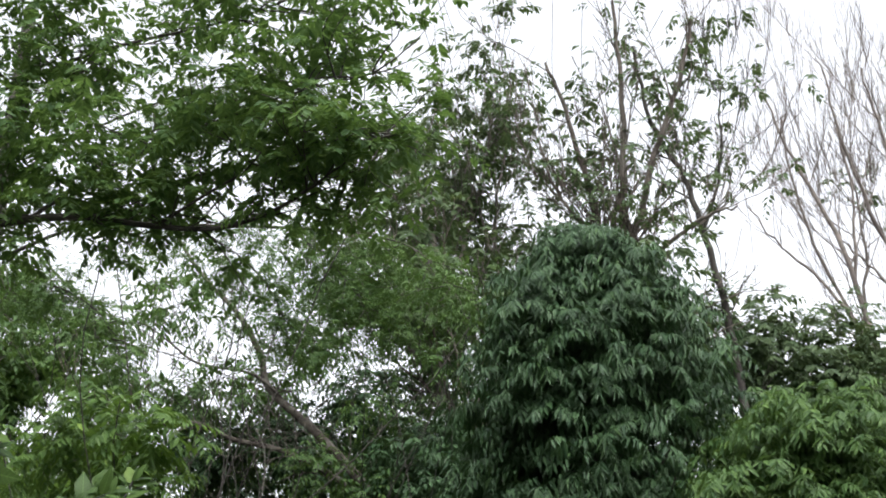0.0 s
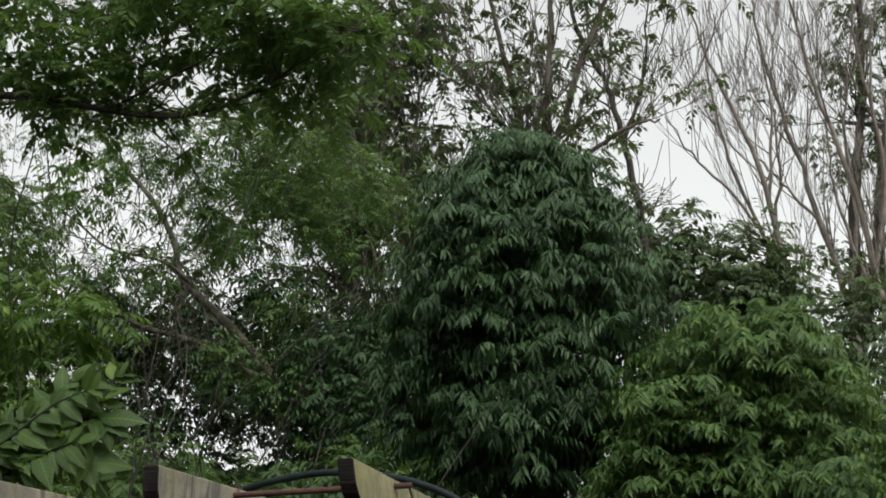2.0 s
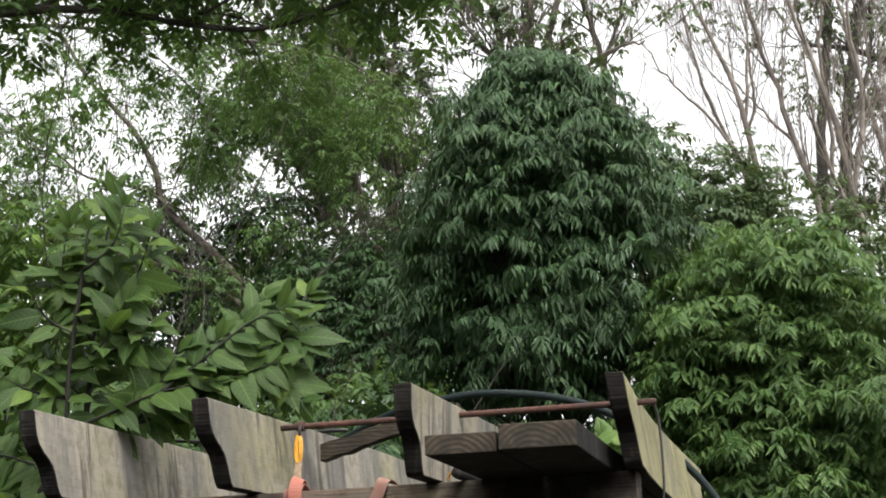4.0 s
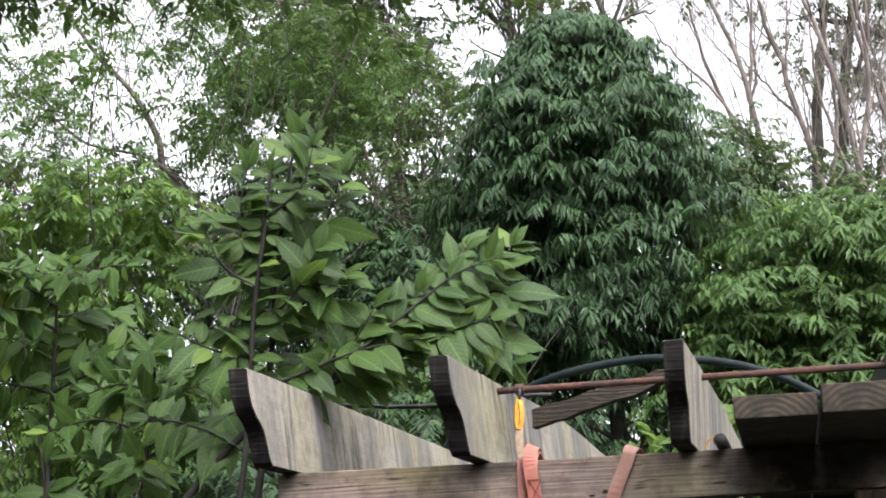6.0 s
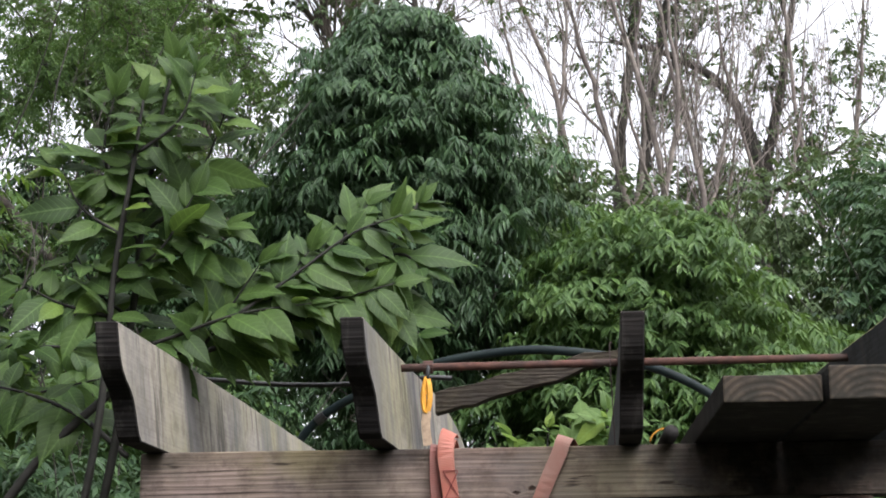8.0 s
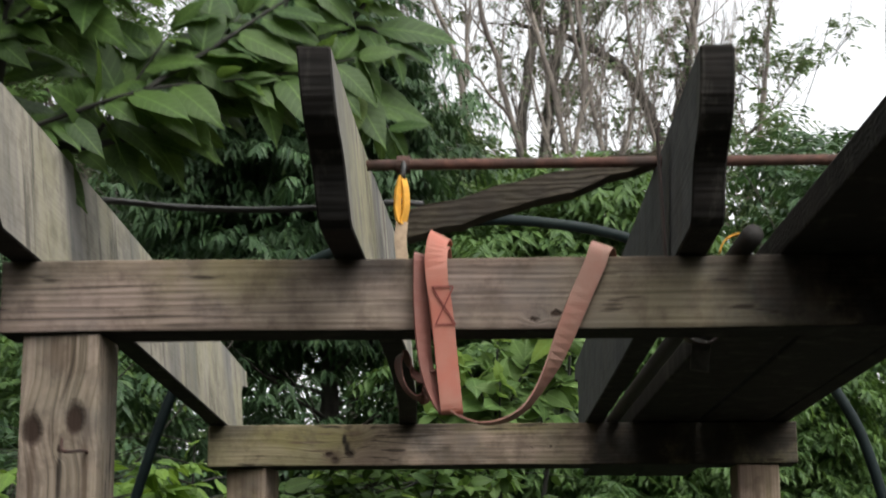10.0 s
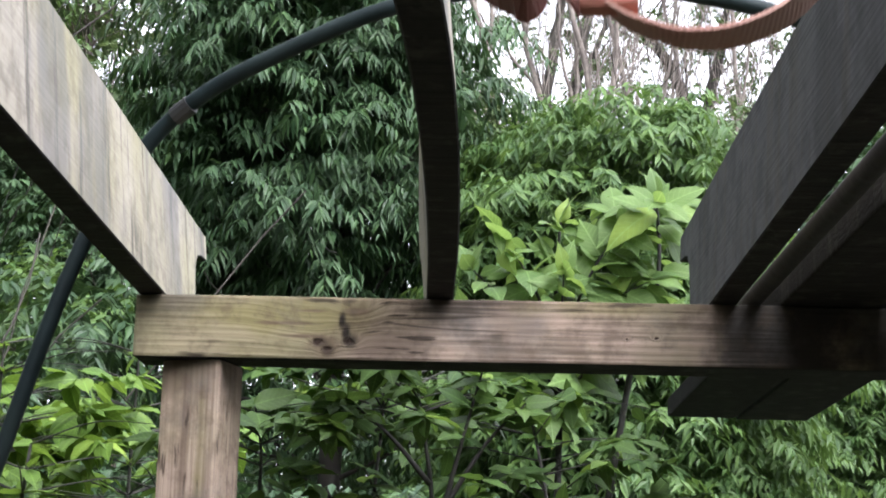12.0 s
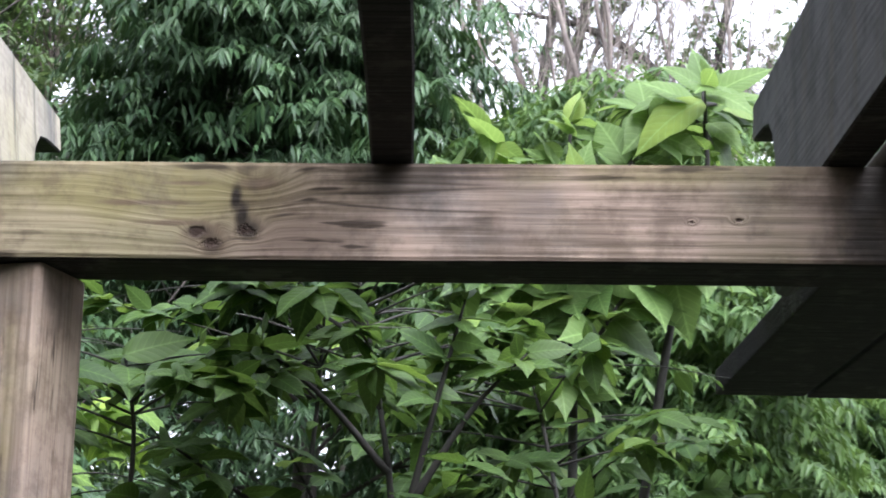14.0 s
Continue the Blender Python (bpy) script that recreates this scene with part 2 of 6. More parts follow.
# here too the right end carries painted board shade over drip staining
BEAM_BACK = wood("pale_beam_timber", 0, (0.275, 0.230, 0.152), (0.11, 0.082, 0.056), 0.45, 0.06, ring=0.38, fleck=0.5, pink=(0.345, 0.262, 0.21), knots=((-0.372, 0.008, -0.026), (-0.312, 0.026, -0.012), (-0.322, -0.019, 0.0065), (-0.366, -0.020, 0.0055), (-0.353, -0.030, 0.0060), (0.103, -0.006, 0.0028), (0.062, -0.008, 0.0022)),
                 stains_and_shade=((-0.402, 0.02, 0.20, 0.035, 0.75, OLIVE), (0.1, 0.048, 0.6, 0.02, 0.55, BROWN), (-0.292, 0.0, 0.06, 0.06, 0.4, BROWN), (-0.334, 0.012, 0.0065, 0.017, 0.97, INK), (-0.328, -0.004, 0.0075, 0.015, 0.97, INK), (-0.322, -0.018, 0.013, 0.011, 0.9, INK), (-0.365, -0.020, 0.014, 0.008, 0.85, INK), (-0.353, -0.031, 0.011, 0.010, 0.9, INK), (-0.358, -0.026, 0.03, 0.018, 0.5, BROWN), (-0.410, 0.006, 0.045, 0.0035, 0.8, BROWN), (-0.395, -0.012, 0.035, 0.0035, 0.75, BROWN), (-0.378, 0.024, 0.030, 0.003, 0.7, BROWN), (-0.312, 0.024, 0.022, 0.007, 0.8, BROWN),
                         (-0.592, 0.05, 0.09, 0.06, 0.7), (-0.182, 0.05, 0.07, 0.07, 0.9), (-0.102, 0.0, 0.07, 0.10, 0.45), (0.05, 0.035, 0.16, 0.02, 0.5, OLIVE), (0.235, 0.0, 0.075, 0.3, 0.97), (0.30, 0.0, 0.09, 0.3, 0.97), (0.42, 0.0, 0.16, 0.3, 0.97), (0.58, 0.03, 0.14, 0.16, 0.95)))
POST = wood("post_timber", 2, (0.43, 0.335, 0.26), (0.19, 0.135, 0.10), 0.35, ring=0.38, fleck=0.45, pink=(0.50, 0.37, 0.315), stains_and_shade=((-0.005, 0.9, 0.010, 0.12, 0.7, BROWN), (0.02, 0.6, 0.012, 0.6, 0.7, OLIVE), (0.0, 1.0, 0.2, 0.05, 0.5, BROWN)))
POST_KNOTTY = wood("knotty_post_timber", 2, (0.31, 0.25, 0.20), (0.14, 0.105, 0.08), 0.15, 0.15, ring=0.4, pink=(0.37, 0.285, 0.245), knots=((-0.032, 0.908, 0.017), (0.021, 0.920, 0.017), (0.004, 0.885, 0.005)), stains_and_shade=((-0.032, 0.908, 0.016, 0.024, 0.95, INK), (0.021, 0.920, 0.016, 0.024, 0.95, INK), (0.004, 0.85, 0.004, 0.07, 0.85, INK), (-0.030, 0.86, 0.006, 0.12, 0.7, BROWN), (0.035, 0.85, 0.006, 0.16, 0.7, BROWN), (0.0, 1.0, 0.03, 0.04, 0.6, BROWN)))
RAFTER = wood("rafter_timber", 1, (0.315, 0.288, 0.238), (0.175, 0.157, 0.122), 0.55, 0.85, ring=0.12, fleck=0.15, check=0.0)
POST_RED = wood("reddish_post_timber", 2, (0.30, 0.215, 0.17), (0.13, 0.085, 0.065), 0.2, 0.2, ring=0.4, fleck=0.5, pink=(0.36, 0.25, 0.21), knots=((0.002, 0.955, 0.019),), stains_and_shade=((0.0, 1.01, 0.06, 0.03, 0.9, INK), (-0.042, 0.9, 0.014, 0.3, 0.8, BROWN), (0.0, 0.955, 0.014, 0.020, 0.85, INK)))
MOSSY = wood("mossy_rafter_timber", 1, (0.315, 0.292, 0.165), (0.18, 0.16, 0.085), 0.75, 0.7, ring=0.15, fleck=0.2, check=0.0)
# black of the mouldy rafter ends, also painted on undersides as shade
MOULD_SHADE = wood("mould_and_shade_black_timber", 0, (0.016, 0.013, 0.011), (0.008, 0.007, 0.006), 0.03, 0.4, ring=0.5)
# two darker rafter timbers: shade painted onto left faces
SHADED_BLUE = wood("shaded_blue_grey_timber", 1, (0.055, 0.057, 0.061), (0.028, 0.029, 0.031), 0.03, 0.6, ring=0.2, fleck=0.3, check=0.0)
SHADED_GREY = wood("shaded_grey_timber", 1, (0.088, 0.090, 0.094), (0.05, 0.051, 0.053), 0.05, 0.7, ring=0.2, fleck=0.3, check=0.0)
BOARD = wood("stacked_board_timber", 1, (0.062, 0.054, 0.036), (0.030, 0.026, 0.018), 0.5, 0.3)
OLDWOOD = wood("rotting_timber", 0, (0.085, 0.068, 0.052), (0.052, 0.041, 0.033), 0.3, 0.0, 0.6)
RUST = plain("rusty_iron", (0.078, 0.033, 0.023), 0.85, 0.1, 0.5, 60, 0.5, (0.038, 0.024, 0.019))
HOSE = plain("black_green_hose", (0.009, 0.015, 0.016), 0.55, 0, 0.3, 25, 0.15, (0.016, 0.024, 0.023))
HOSE.node_tree.nodes["Principled BSDF"].inputs["Specular IOR Level"].default_value = 0.12
CABLE = plain("dark_cable", (0.012, 0.012, 0.012), 0.5, 0, 0.3, 40, 0.1)
YELLOW = plain("yellow_webbing", (0.56, 0.27, 0.025), 0.7, 0, 0.25, 90, 0.3)
DARK_WEB = plain("dark_wet_webbing", (0.045, 0.028, 0.026), 0.8, 0, 0.3, 90, 0.3)
GREY_WEB = plain("grey_webbing", (0.075, 0.07, 0.066), 0.8, 0, 0.3, 90, 0.3)
TAPE = plain("dull_webbing", (0.33, 0.24, 0.16), 0.8, 0, 0.3, 90, 0.3)
BARK = plain("grey_bark", (0.085, 0.068, 0.055), 0.92, 0, 0.5, 14, 0.8, (0.13, 0.115, 0.095))
BARK_DARK = plain("dark_bark", (0.034, 0.029, 0.024), 0.92, 0, 0.5, 16, 0.8, (0.06, 0.053, 0.043))
TWIG = plain("green_brown_twig", (0.016, 0.015, 0.011), 0.8, 0, 0.35, 40, 0.3)
POLE = plain("dark_pole_bark", (0.012, 0.010, 0.009), 0.85, 0, 0.5, 40, 0.6)
BARE = plain("pale_bare_bark", (0.17, 0.145, 0.125), 0.9, 0, 0.45, 9, 0.6, (0.11, 0.09, 0.08))
LICHEN = plain("lichened_bark", (0.050, 0.040, 0.031), 0.95, 0, 0.7, 30, 1.0, (0.135, 0.125, 0.102))

LEAF_BIG = leafy("broad_leaf", (0.032, 0.068, 0.019), (0.070, 0.124, 0.031), 0.36, 0.48, (0.21, 0.31, 0.05), "object", True)
LEAF_OLD = leafy("dark_broad_leaf", (0.033, 0.067, 0.020), (0.074, 0.127, 0.033), 0.36, 0.48, (0.19, 0.28, 0.05), "object", True)
LEAF_PALE = leafy("pale_broad_leaf", (0.075, 0.135, 0.042), (0.145, 0.230, 0.072), 0.45, 0.5, (0.26, 0.36, 0.07), "object", True)
LEAF_FRESH = leafy("fresh_yellow_green_leaf", (0.062, 0.122, 0.022), (0.130, 0.215, 0.040), 0.36, 0.48, (0.26, 0.36, 0.05), "object", True)
LEAF_BUSH = leafy("bush_leaf", (0.052, 0.105, 0.026), (0.115, 0.20, 0.046), 0.36, 0.45, (0.21, 0.32, 0.055))
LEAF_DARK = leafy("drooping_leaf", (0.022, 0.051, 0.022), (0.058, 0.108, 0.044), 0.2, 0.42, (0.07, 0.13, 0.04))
LEAF_MID = leafy("hanging_leaf", (0.040, 0.085, 0.028), (0.100, 0.172, 0.050), 0.34, 0.42, (0.12, 0.20, 0.045))
LEAF_FINE = leafy("feathery_leaf", (0.046, 0.096, 0.032), (0.10, 0.170, 0.052), 0.45, 0.5, (0.18, 0.28, 0.06))
# darker than the far leaf, so the unseen ring bounces less light
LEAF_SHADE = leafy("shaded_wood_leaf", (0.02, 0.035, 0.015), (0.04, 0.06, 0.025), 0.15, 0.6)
LEAF_FAR = leafy("far_leaf", (0.05, 0.085, 0.038), (0.10, 0.145, 0.065), 0.3, 0.5)


def webbing(name, rich, faded, groove):
    m, n, l, b = nodes_of(name)
    co = n.new("ShaderNodeTexCoord").outputs["UV"]
    w = n.new("ShaderNodeTexWave")
    w.wave_type, w.bands_direction = "BANDS", "Y"
    w.inputs["Scale"].default_value = 110.0
    w.inputs["Distortion"].default_value = 0.4
    l.new(co, w.inputs["Vector"])
    ob = n.new("ShaderNodeTexCoord").outputs["Object"]
    f = noise_at(n, l, ob, 26, 4, 0.6)
    c = mixed(n, l, ramp(n, l, f, [(0.35, (0, 0, 0)), (0.68, (1, 1, 1))]), rich, faded)
    c = mixed(n, l, ramp(n, l, w.outputs["Fac"], [(0.1, (0.15, 0.15, 0.15)), (0.5, (0, 0, 0))]), c, groove)
    l.new(c, b.inputs["Base Color"])
    b.inputs["Roughness"].default_value = 0.65
    bp = n.new("ShaderNodeBump")
    bp.inputs["Strength"].default_value, bp.inputs["Distance"].default_value = 0.25, 0.001
    l.new(w.outputs["Fac"], bp.inputs["Height"])
    l.new(bp.outputs[0], b.inputs["Normal"])
    return m


STRAP = webbing("red_webbing", (0.350, 0.104, 0.068), (0.335, 0.142, 0.102), (0.23, 0.060, 0.040))
STRAP_PALE = webbing("faded_red_webbing", (0.285, 0.125, 0.092), (0.30, 0.175, 0.135), (0.23, 0.095, 0.068))
STRAP_DULL = webbing("dull_red_webbing", (0.165, 0.055, 0.042), (0.19, 0.088, 0.072), (0.10, 0.034, 0.027))


def soil():
    m, n, l, b = nodes_of("leaf_litter_and_grass")
    co = n.new("ShaderNodeTexCoord").outputs["Object"]
    a, f = noise_at(n, l, co, 0.5, 5, 0.6), noise_at(n, l, co, 14, 6, 0.7)
    c = mixed(n, l, ramp(n, l, a, [(0.4, (0, 0, 0)), (0.6, (1, 1, 1))]), (0.03, 0.023, 0.015), (0.02, 0.03, 0.011))
    c = mixed(n, l, ramp(n, l, f, [(0.35, (0.8, 0.8, 0.8)), (0.6, (0, 0, 0))]), c, (0.025, 0.022, 0.014))
    l.new(c, b.inputs["Base Color"])
    b.inputs["Roughness"].default_value = 0.95
    bp = n.new("ShaderNodeBump")
    bp.inputs["Strength"].default_value = 0.8
    bp.inputs["Distance"].default_value = 0.05
    l.new(f, bp.inputs["Height"])
    l.new(bp.outputs[0], b.inputs["Normal"])
    return m


SOIL = soil()


def end_grain():
    m, n, l, b = nodes_of("board_end_grain")
    co = n.new("ShaderNodeTexCoord").outputs["Object"]
    mp = n.new("ShaderNodeMapping")
    mp.inputs["Location"].default_value = (0.012, 0.0, 0.055)
    l.new(co, mp.inputs["Vector"])
    w = n.new("ShaderNodeTexWave")
    w.wave_type, w.rings_direction = "RINGS", "Y"
    for k, q in (("Scale", 30.0), ("Distortion", 2.0), ("Detail", 3.0), ("Detail Scale", 1.6)):
        w.inputs[k].default_value = q
    l.new(mp.outputs[0], w.inputs["Vector"])
    f = noise_at(n, l, co, 22, 5, 0.65)
    c = mixed(n, l, ramp(n, l, w.outputs["Fac"], [(0.25, (0, 0, 0)), (0.75, (1, 1, 1))]), (0.036, 0.027, 0.018), (0.072, 0.053, 0.036))
    c = mixed(n, l, ramp(n, l, f, [(0.42, (0, 0, 0)), (0.60, (0.9, 0.9, 0.9))]), c, (0.020, 0.018, 0.012))
    l.new(c, b.inputs["Base Color"])
    b.inputs["Roughness"].default_value = 0.9
    bp = n.new("ShaderNodeBump")
    bp.inputs["Strength"].default_value, bp.inputs["Distance"].default_value = 0.25, 0.002
    l.new(w.outputs["Fac"], bp.inputs["Height"])
    l.new(bp.outputs[0], b.inputs["Normal"])
    return m


END_GRAIN = end_grain()

# ---- builders ----


def thing(name, at, label, category, group="", kind=""):
    ob = new(name)
    ob.location = at
    ob.empty_display_size = 0.05
    bpy.context.view_layer.update()
    return tagged(ob, label, category, group, kind)


def hang(ob, parent):
    ob.parent = parent
    # parts are drawn in world places, so only a thing's own place is taken off
    ob.matrix_parent_inverse = Matrix.Identity(4) if parent.parent else Matrix.Translation(-parent.location)
    return ob


def part(name, bm, material, parent, label="", smooth=False):
    me = bpy.data.meshes.new(name)
    bm.to_mesh(me)
    bm.free()
    me.materials.append(material)
    if smooth:
        me.shade_smooth()
    ob = new(name, me)
    if parent:
        hang(ob, parent)
    return tagged(ob, label)


def part_np(name, verts, faces, material, parent, label="", smooth=False, kind=""):
    me = bpy.data.meshes.new(name)
    me.from_pydata(verts, [], faces)
    me.materials.append(material)
    if smooth:
        me.shade_smooth()
    ob = new(name, me)
    if parent:
        hang(ob, parent)
    return tagged(ob, label, kind=kind)


def timber(size, bevel=0.004, wob=0.0015, cuts=8, axis=0, seed=0):
    """A sawn timber about its centre, with eased arris and slight waviness."""
    bm = bmesh.new()
    bmesh.ops.create_cube(bm, size=1.0)
    bmesh.ops.scale(bm, vec=size, verts=bm.verts)
    long = [e for e in bm.edges if abs((e.verts[0].co - e.verts[1].co)[axis]) > size[axis] * 0.5]
    bmesh.ops.subdivide_edges(bm, edges=long, cuts=cuts)
    sharp = [e for e in bm.edges if len(e.link_faces) == 2 and e.calc_face_angle(0) > 1.0]
    bmesh.ops.bevel(bm, geom=sharp, offset=bevel, segments=2, affect="EDGES", profile=0.6)
    for v in bm.verts:
        k = noise.noise_vector(v.co * 5 + Vector((seed, 3 * seed, 0)))
        k[axis] = 0
        v.co += k * wob
    return bm


def tube(points, radii, sides=8, closed_ends=True):
    """Verts and faces of a round tapered tube through the points."""
    P = [Vector(p) for p in points]
    if not hasattr(radii, "__len__"):
        radii = [radii] * len(P)
    vs, fs, side = [], [], None
    for i, p in enumerate(P):
        d = (P[min(i + 1, len(P) - 1)] - P[max(i - 1, 0)])
        d = d.normalized() if d.length > 1e-9 else Vector((0, 0, 1))
        if side is None:
            side = d.orthogonal().normalized()
        side = (side - d * side.dot(d))
        side = side.normalized() if side.length > 1e-6 else d.orthogonal().normalized()
        up = d.cross(side)
        for k in range(sides):
            a = 2 * math.pi * k / sides
            vs.append(p + (side * math.cos(a) + up * math.sin(a)) * radii[i])
    for i in range(len(P) - 1):
        for k in range(sides):
            a, b = i * sides + k, i * sides + (k + 1) % sides
            fs.append((a, b, b + sides, a + sides))
    if closed_ends:
        fs.append(tuple(range(sides - 1, -1, -1)))
        n = (len(P) - 1) * sides
        fs.append(tuple(range(n, n + sides)))
    return vs, fs


def tubes(lines, sides=5):
    vs, fs = [], []
    for pts, rad in lines:
        v, f = tube(pts, rad, sides, False)
        o = len(vs)
        vs += v
        fs += [tuple(i + o for i in q) for q in f]
    return vs, fs


def spline(points, steps=6):
    """Catmull-Rom through the points."""
    P = [Vector(p) for p in points]
    P = [P[0] * 2 - P[1]] + P + [P[-1] * 2 - P[-2]]
    out = []
    for i in range(1, len(P) - 2):
        for s in range(steps):
            t = s / steps
            a, b, c, d = P[i - 1], P[i], P[i + 1], P[i + 2]
            out.append(0.5 * ((2 * b) + (c - a) * t + (2 * a - 5 * b + 4 * c - d) * t * t + (3 * b - a - 3 * c + d) * t ** 3))
    return out + [P[-2]]


def unit(a):
    return a / np.maximum(np.linalg.norm(a, axis=-1, keepdims=True), 1e-9)


def leaves(base, along, normal, length, width, droop=0.25, fold=0.18):
    """Many leaves at once: a folded, bent blade of five points each. Arrays of N x 3 and N."""
    along, length, width = unit(along), length[:, None], width[:, None]
    side = unit(np.cross(along, normal))
    nor = unit(np.cross(side, along))
    down = np.array([0, 0, -1.0])
    mid = base + along * length * 0.42 + down * length * droop * 0.16 - nor * width * fold
    left = base + along * length * 0.40 + side * width * 0.5 + down * length * droop * 0.16
    right = base + along * length * 0.40 - side * width * 0.5 + down * length * droop * 0.16
    tip = base + along * length * 0.94 + down * length * droop
    v = np.stack([base, left, mid, right, tip], 1).reshape(-1, 3)
    n = np.arange(len(base))[:, None, None] * 5
    f = (n + np.array([[0, 2, 1], [0, 3, 2], [1, 2, 4], [2, 3, 4]])[None]).reshape(-1, 3)
    return v, f


def sprays(rng, centres, outward, count, reach, leaf_len, leaf_wid, hang_down=0.7, droop=0.35, arch=0.55, spread=0.9, loose=0.18):
    """Arching compound leaves: a rachis that goes out and bends down, with leaflets hanging off both sides."""
    n = len(centres)
    out = unit(outward + rng.normal(0, 0.25, (n, 3)))
    t = np.tile(np.linspace(0.12, 1.0, count), (n, 1)) + rng.normal(0, 0.02, (n, count))
    R = reach * rng.uniform(0.7, 1.3, (n, 1))
    p = centres[:, None, :] + out[:, None, :] * (t * R)[..., None]
    p[..., 2] -= arch * R * t * t
    tang = out[:, None, :] * np.ones((n, count, 1))
    tang[..., 2] -= 2 * arch * t
    tang = unit(tang)
    lat = unit(np.cross(out, np.array([0, 0, 1.0]) + rng.normal(0, 0.2, (n, 3))))
    sgn = np.where(np.arange(count) % 2 == 0, 1.0, -1.0)[None, :, None]
    d = tang * 0.55 + lat[:, None, :] * sgn * spread + np.array([0, 0, -hang_down])
    d = unit(d + rng.normal(0, loose, d.shape))
    nor = unit(np.array([0, 0, 1.0]) + 0.5 * out[:, None, :] + rng.normal(0, 0.3, d.shape))
    size = (np.sin(np.pi * np.clip(t * 0.8 + 0.15, 0, 1)) * 0.5 + 0.55) * rng.uniform(0.8, 1.2, (n, count))
    return leaves(p.reshape(-1, 3), d.reshape(-1, 3), nor.reshape(-1, 3), (leaf_len * size).ravel(), (leaf_wid * size).ravel(), droop)


def in_clumps(rng, clumps, per, hollow=0.35):
    """Points and outward ways inside uneven ellipsoids (x, y, z, rx, ry, rz)."""
    P, D = [], []
    for x, y, z, rx, ry, rz in clumps:
        n = max(3, int(per * (rx * ry * rz) ** (2 / 3)))
        u = unit(rng.normal(0, 1, (n, 3)))
        r = rng.uniform(hollow ** 2, 1, (n, 1)) ** 0.5
        lob = np.array([[0.8 + 0.4 * noise.noise(Vector((a[0] * 2.2 + x, a[1] * 2.2 + y, a[2] * 2.2 + z)))] for a in u])
        P.append(np.array([x, y, z]) + u * r * lob * np.array([rx, ry, rz]))
        D.append(unit(u * np.array([1, 1, 0.6]) + np.array([0, 0, 0.15])))
    return np.concatenate(P), np.concatenate(D)


def limbs(rng, start, way, length, radius, depth, kids=3, spread=0.5, lift=0.1, wob=0.12, shrink=0.68, out=None, thin=0.004):
    """Branches that fork again and again, as tapered lines."""
    if out is None:
        out = []
    p, d, steps = Vector(start), Vector(way).normalized(), 6
    pts, rad = [p.copy()], [radius]
    for i in range(steps):
        d = (d + Vector(rng.normal(0, wob, 3)) + Vector((0, 0, lift * 0.3))).normalized()
        p = p + d * length / steps
        pts.append(p.copy())
        rad.append(max(thin, radius * (1 - 0.55 * (i + 1) / steps)))
    out.append((pts, rad))
    if depth > 0:
        for k in range(kids):
            i = int(rng.integers(2, steps + 1)) if k else steps
            side = Vector(rng.normal(0, 1, 3))
            nd = (d + side.normalized() * spread * rng.uniform(0.5, 1.2)).normalized()
            limbs(rng, pts[i], nd, length * shrink * rng.uniform(0.75, 1.15), rad[i] * 0.72, depth - 1, kids, spread, lift, wob, shrink, out, thin)
    return out


# ---- ground ----
bm = bmesh.new()
bmesh.ops.create_grid(bm, x_segments=60, y_segments=60, size=30)
for v in bm.verts:
    v.co.z = -0.03 + 0.10 * noise.noise(Vector((v.co.x * 0.22, v.co.y * 0.22, 0))) * min(1, max(0, (Vector((v.co.x, v.co.y - 1, 0)).length - 2) / 3))
edge = [e for e in bm.edges if e.is_boundary]
res_ = bmesh.ops.extrude_edge_only(bm, edges=edge)
for g in res_["geom"]:
    if isinstance(g, bmesh.types.BMVert):
        g.co.x, g.co.y = g.co.x * 60, g.co.y * 60
ground = part("ground", bm, SOIL, None, "woodland ground of leaf litter and rough grass")
tagged(ground, category="ground", kind="structure")

# ---- the arbor ----
BOT, TOP, HIGH = 1.95, 2.039, 2.223
arbor = thing("pergola", (0.64, 0.84, 0), "weathered timber garden pergola with ogee-ended rafters", "pergola")


def put_timber(name, size, centre, material, axis, seed, rz=0.0, label="", bevel=0.004):
    ob = part(name, timber(size, bevel=bevel, axis=axis, seed=seed), material, arbor, label)
    ob.matrix_parent_inverse = Matrix.Translation(-arbor.location)
    ob.matrix_basis = pose(*centre, 0, 0, rz)
    return ob


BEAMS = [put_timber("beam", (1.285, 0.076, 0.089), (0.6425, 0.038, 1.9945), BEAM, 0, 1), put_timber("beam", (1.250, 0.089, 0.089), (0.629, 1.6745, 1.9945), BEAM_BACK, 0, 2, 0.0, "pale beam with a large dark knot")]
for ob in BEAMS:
    # undersides painted black in place of their deep shade
    ob.data.materials.append(MOULD_SHADE)
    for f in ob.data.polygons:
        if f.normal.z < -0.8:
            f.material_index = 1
for k, (px, py, wide, turn) in enumerate(((0.078, 0.050, 0.098, -4), (1.197, 0.047, 0.089, 0), (0.095, 1.690, 0.089, -15), (1.168, 1.678, 0.091, 3))):
    put_timber("post", (wide, 0.085, BOT + 0.10), (px, py, (BOT - 0.10) / 2), (POST_KNOTTY, POST_RED, POST, POST)[k], 2, 11 + k, turn, bevel=0.006)


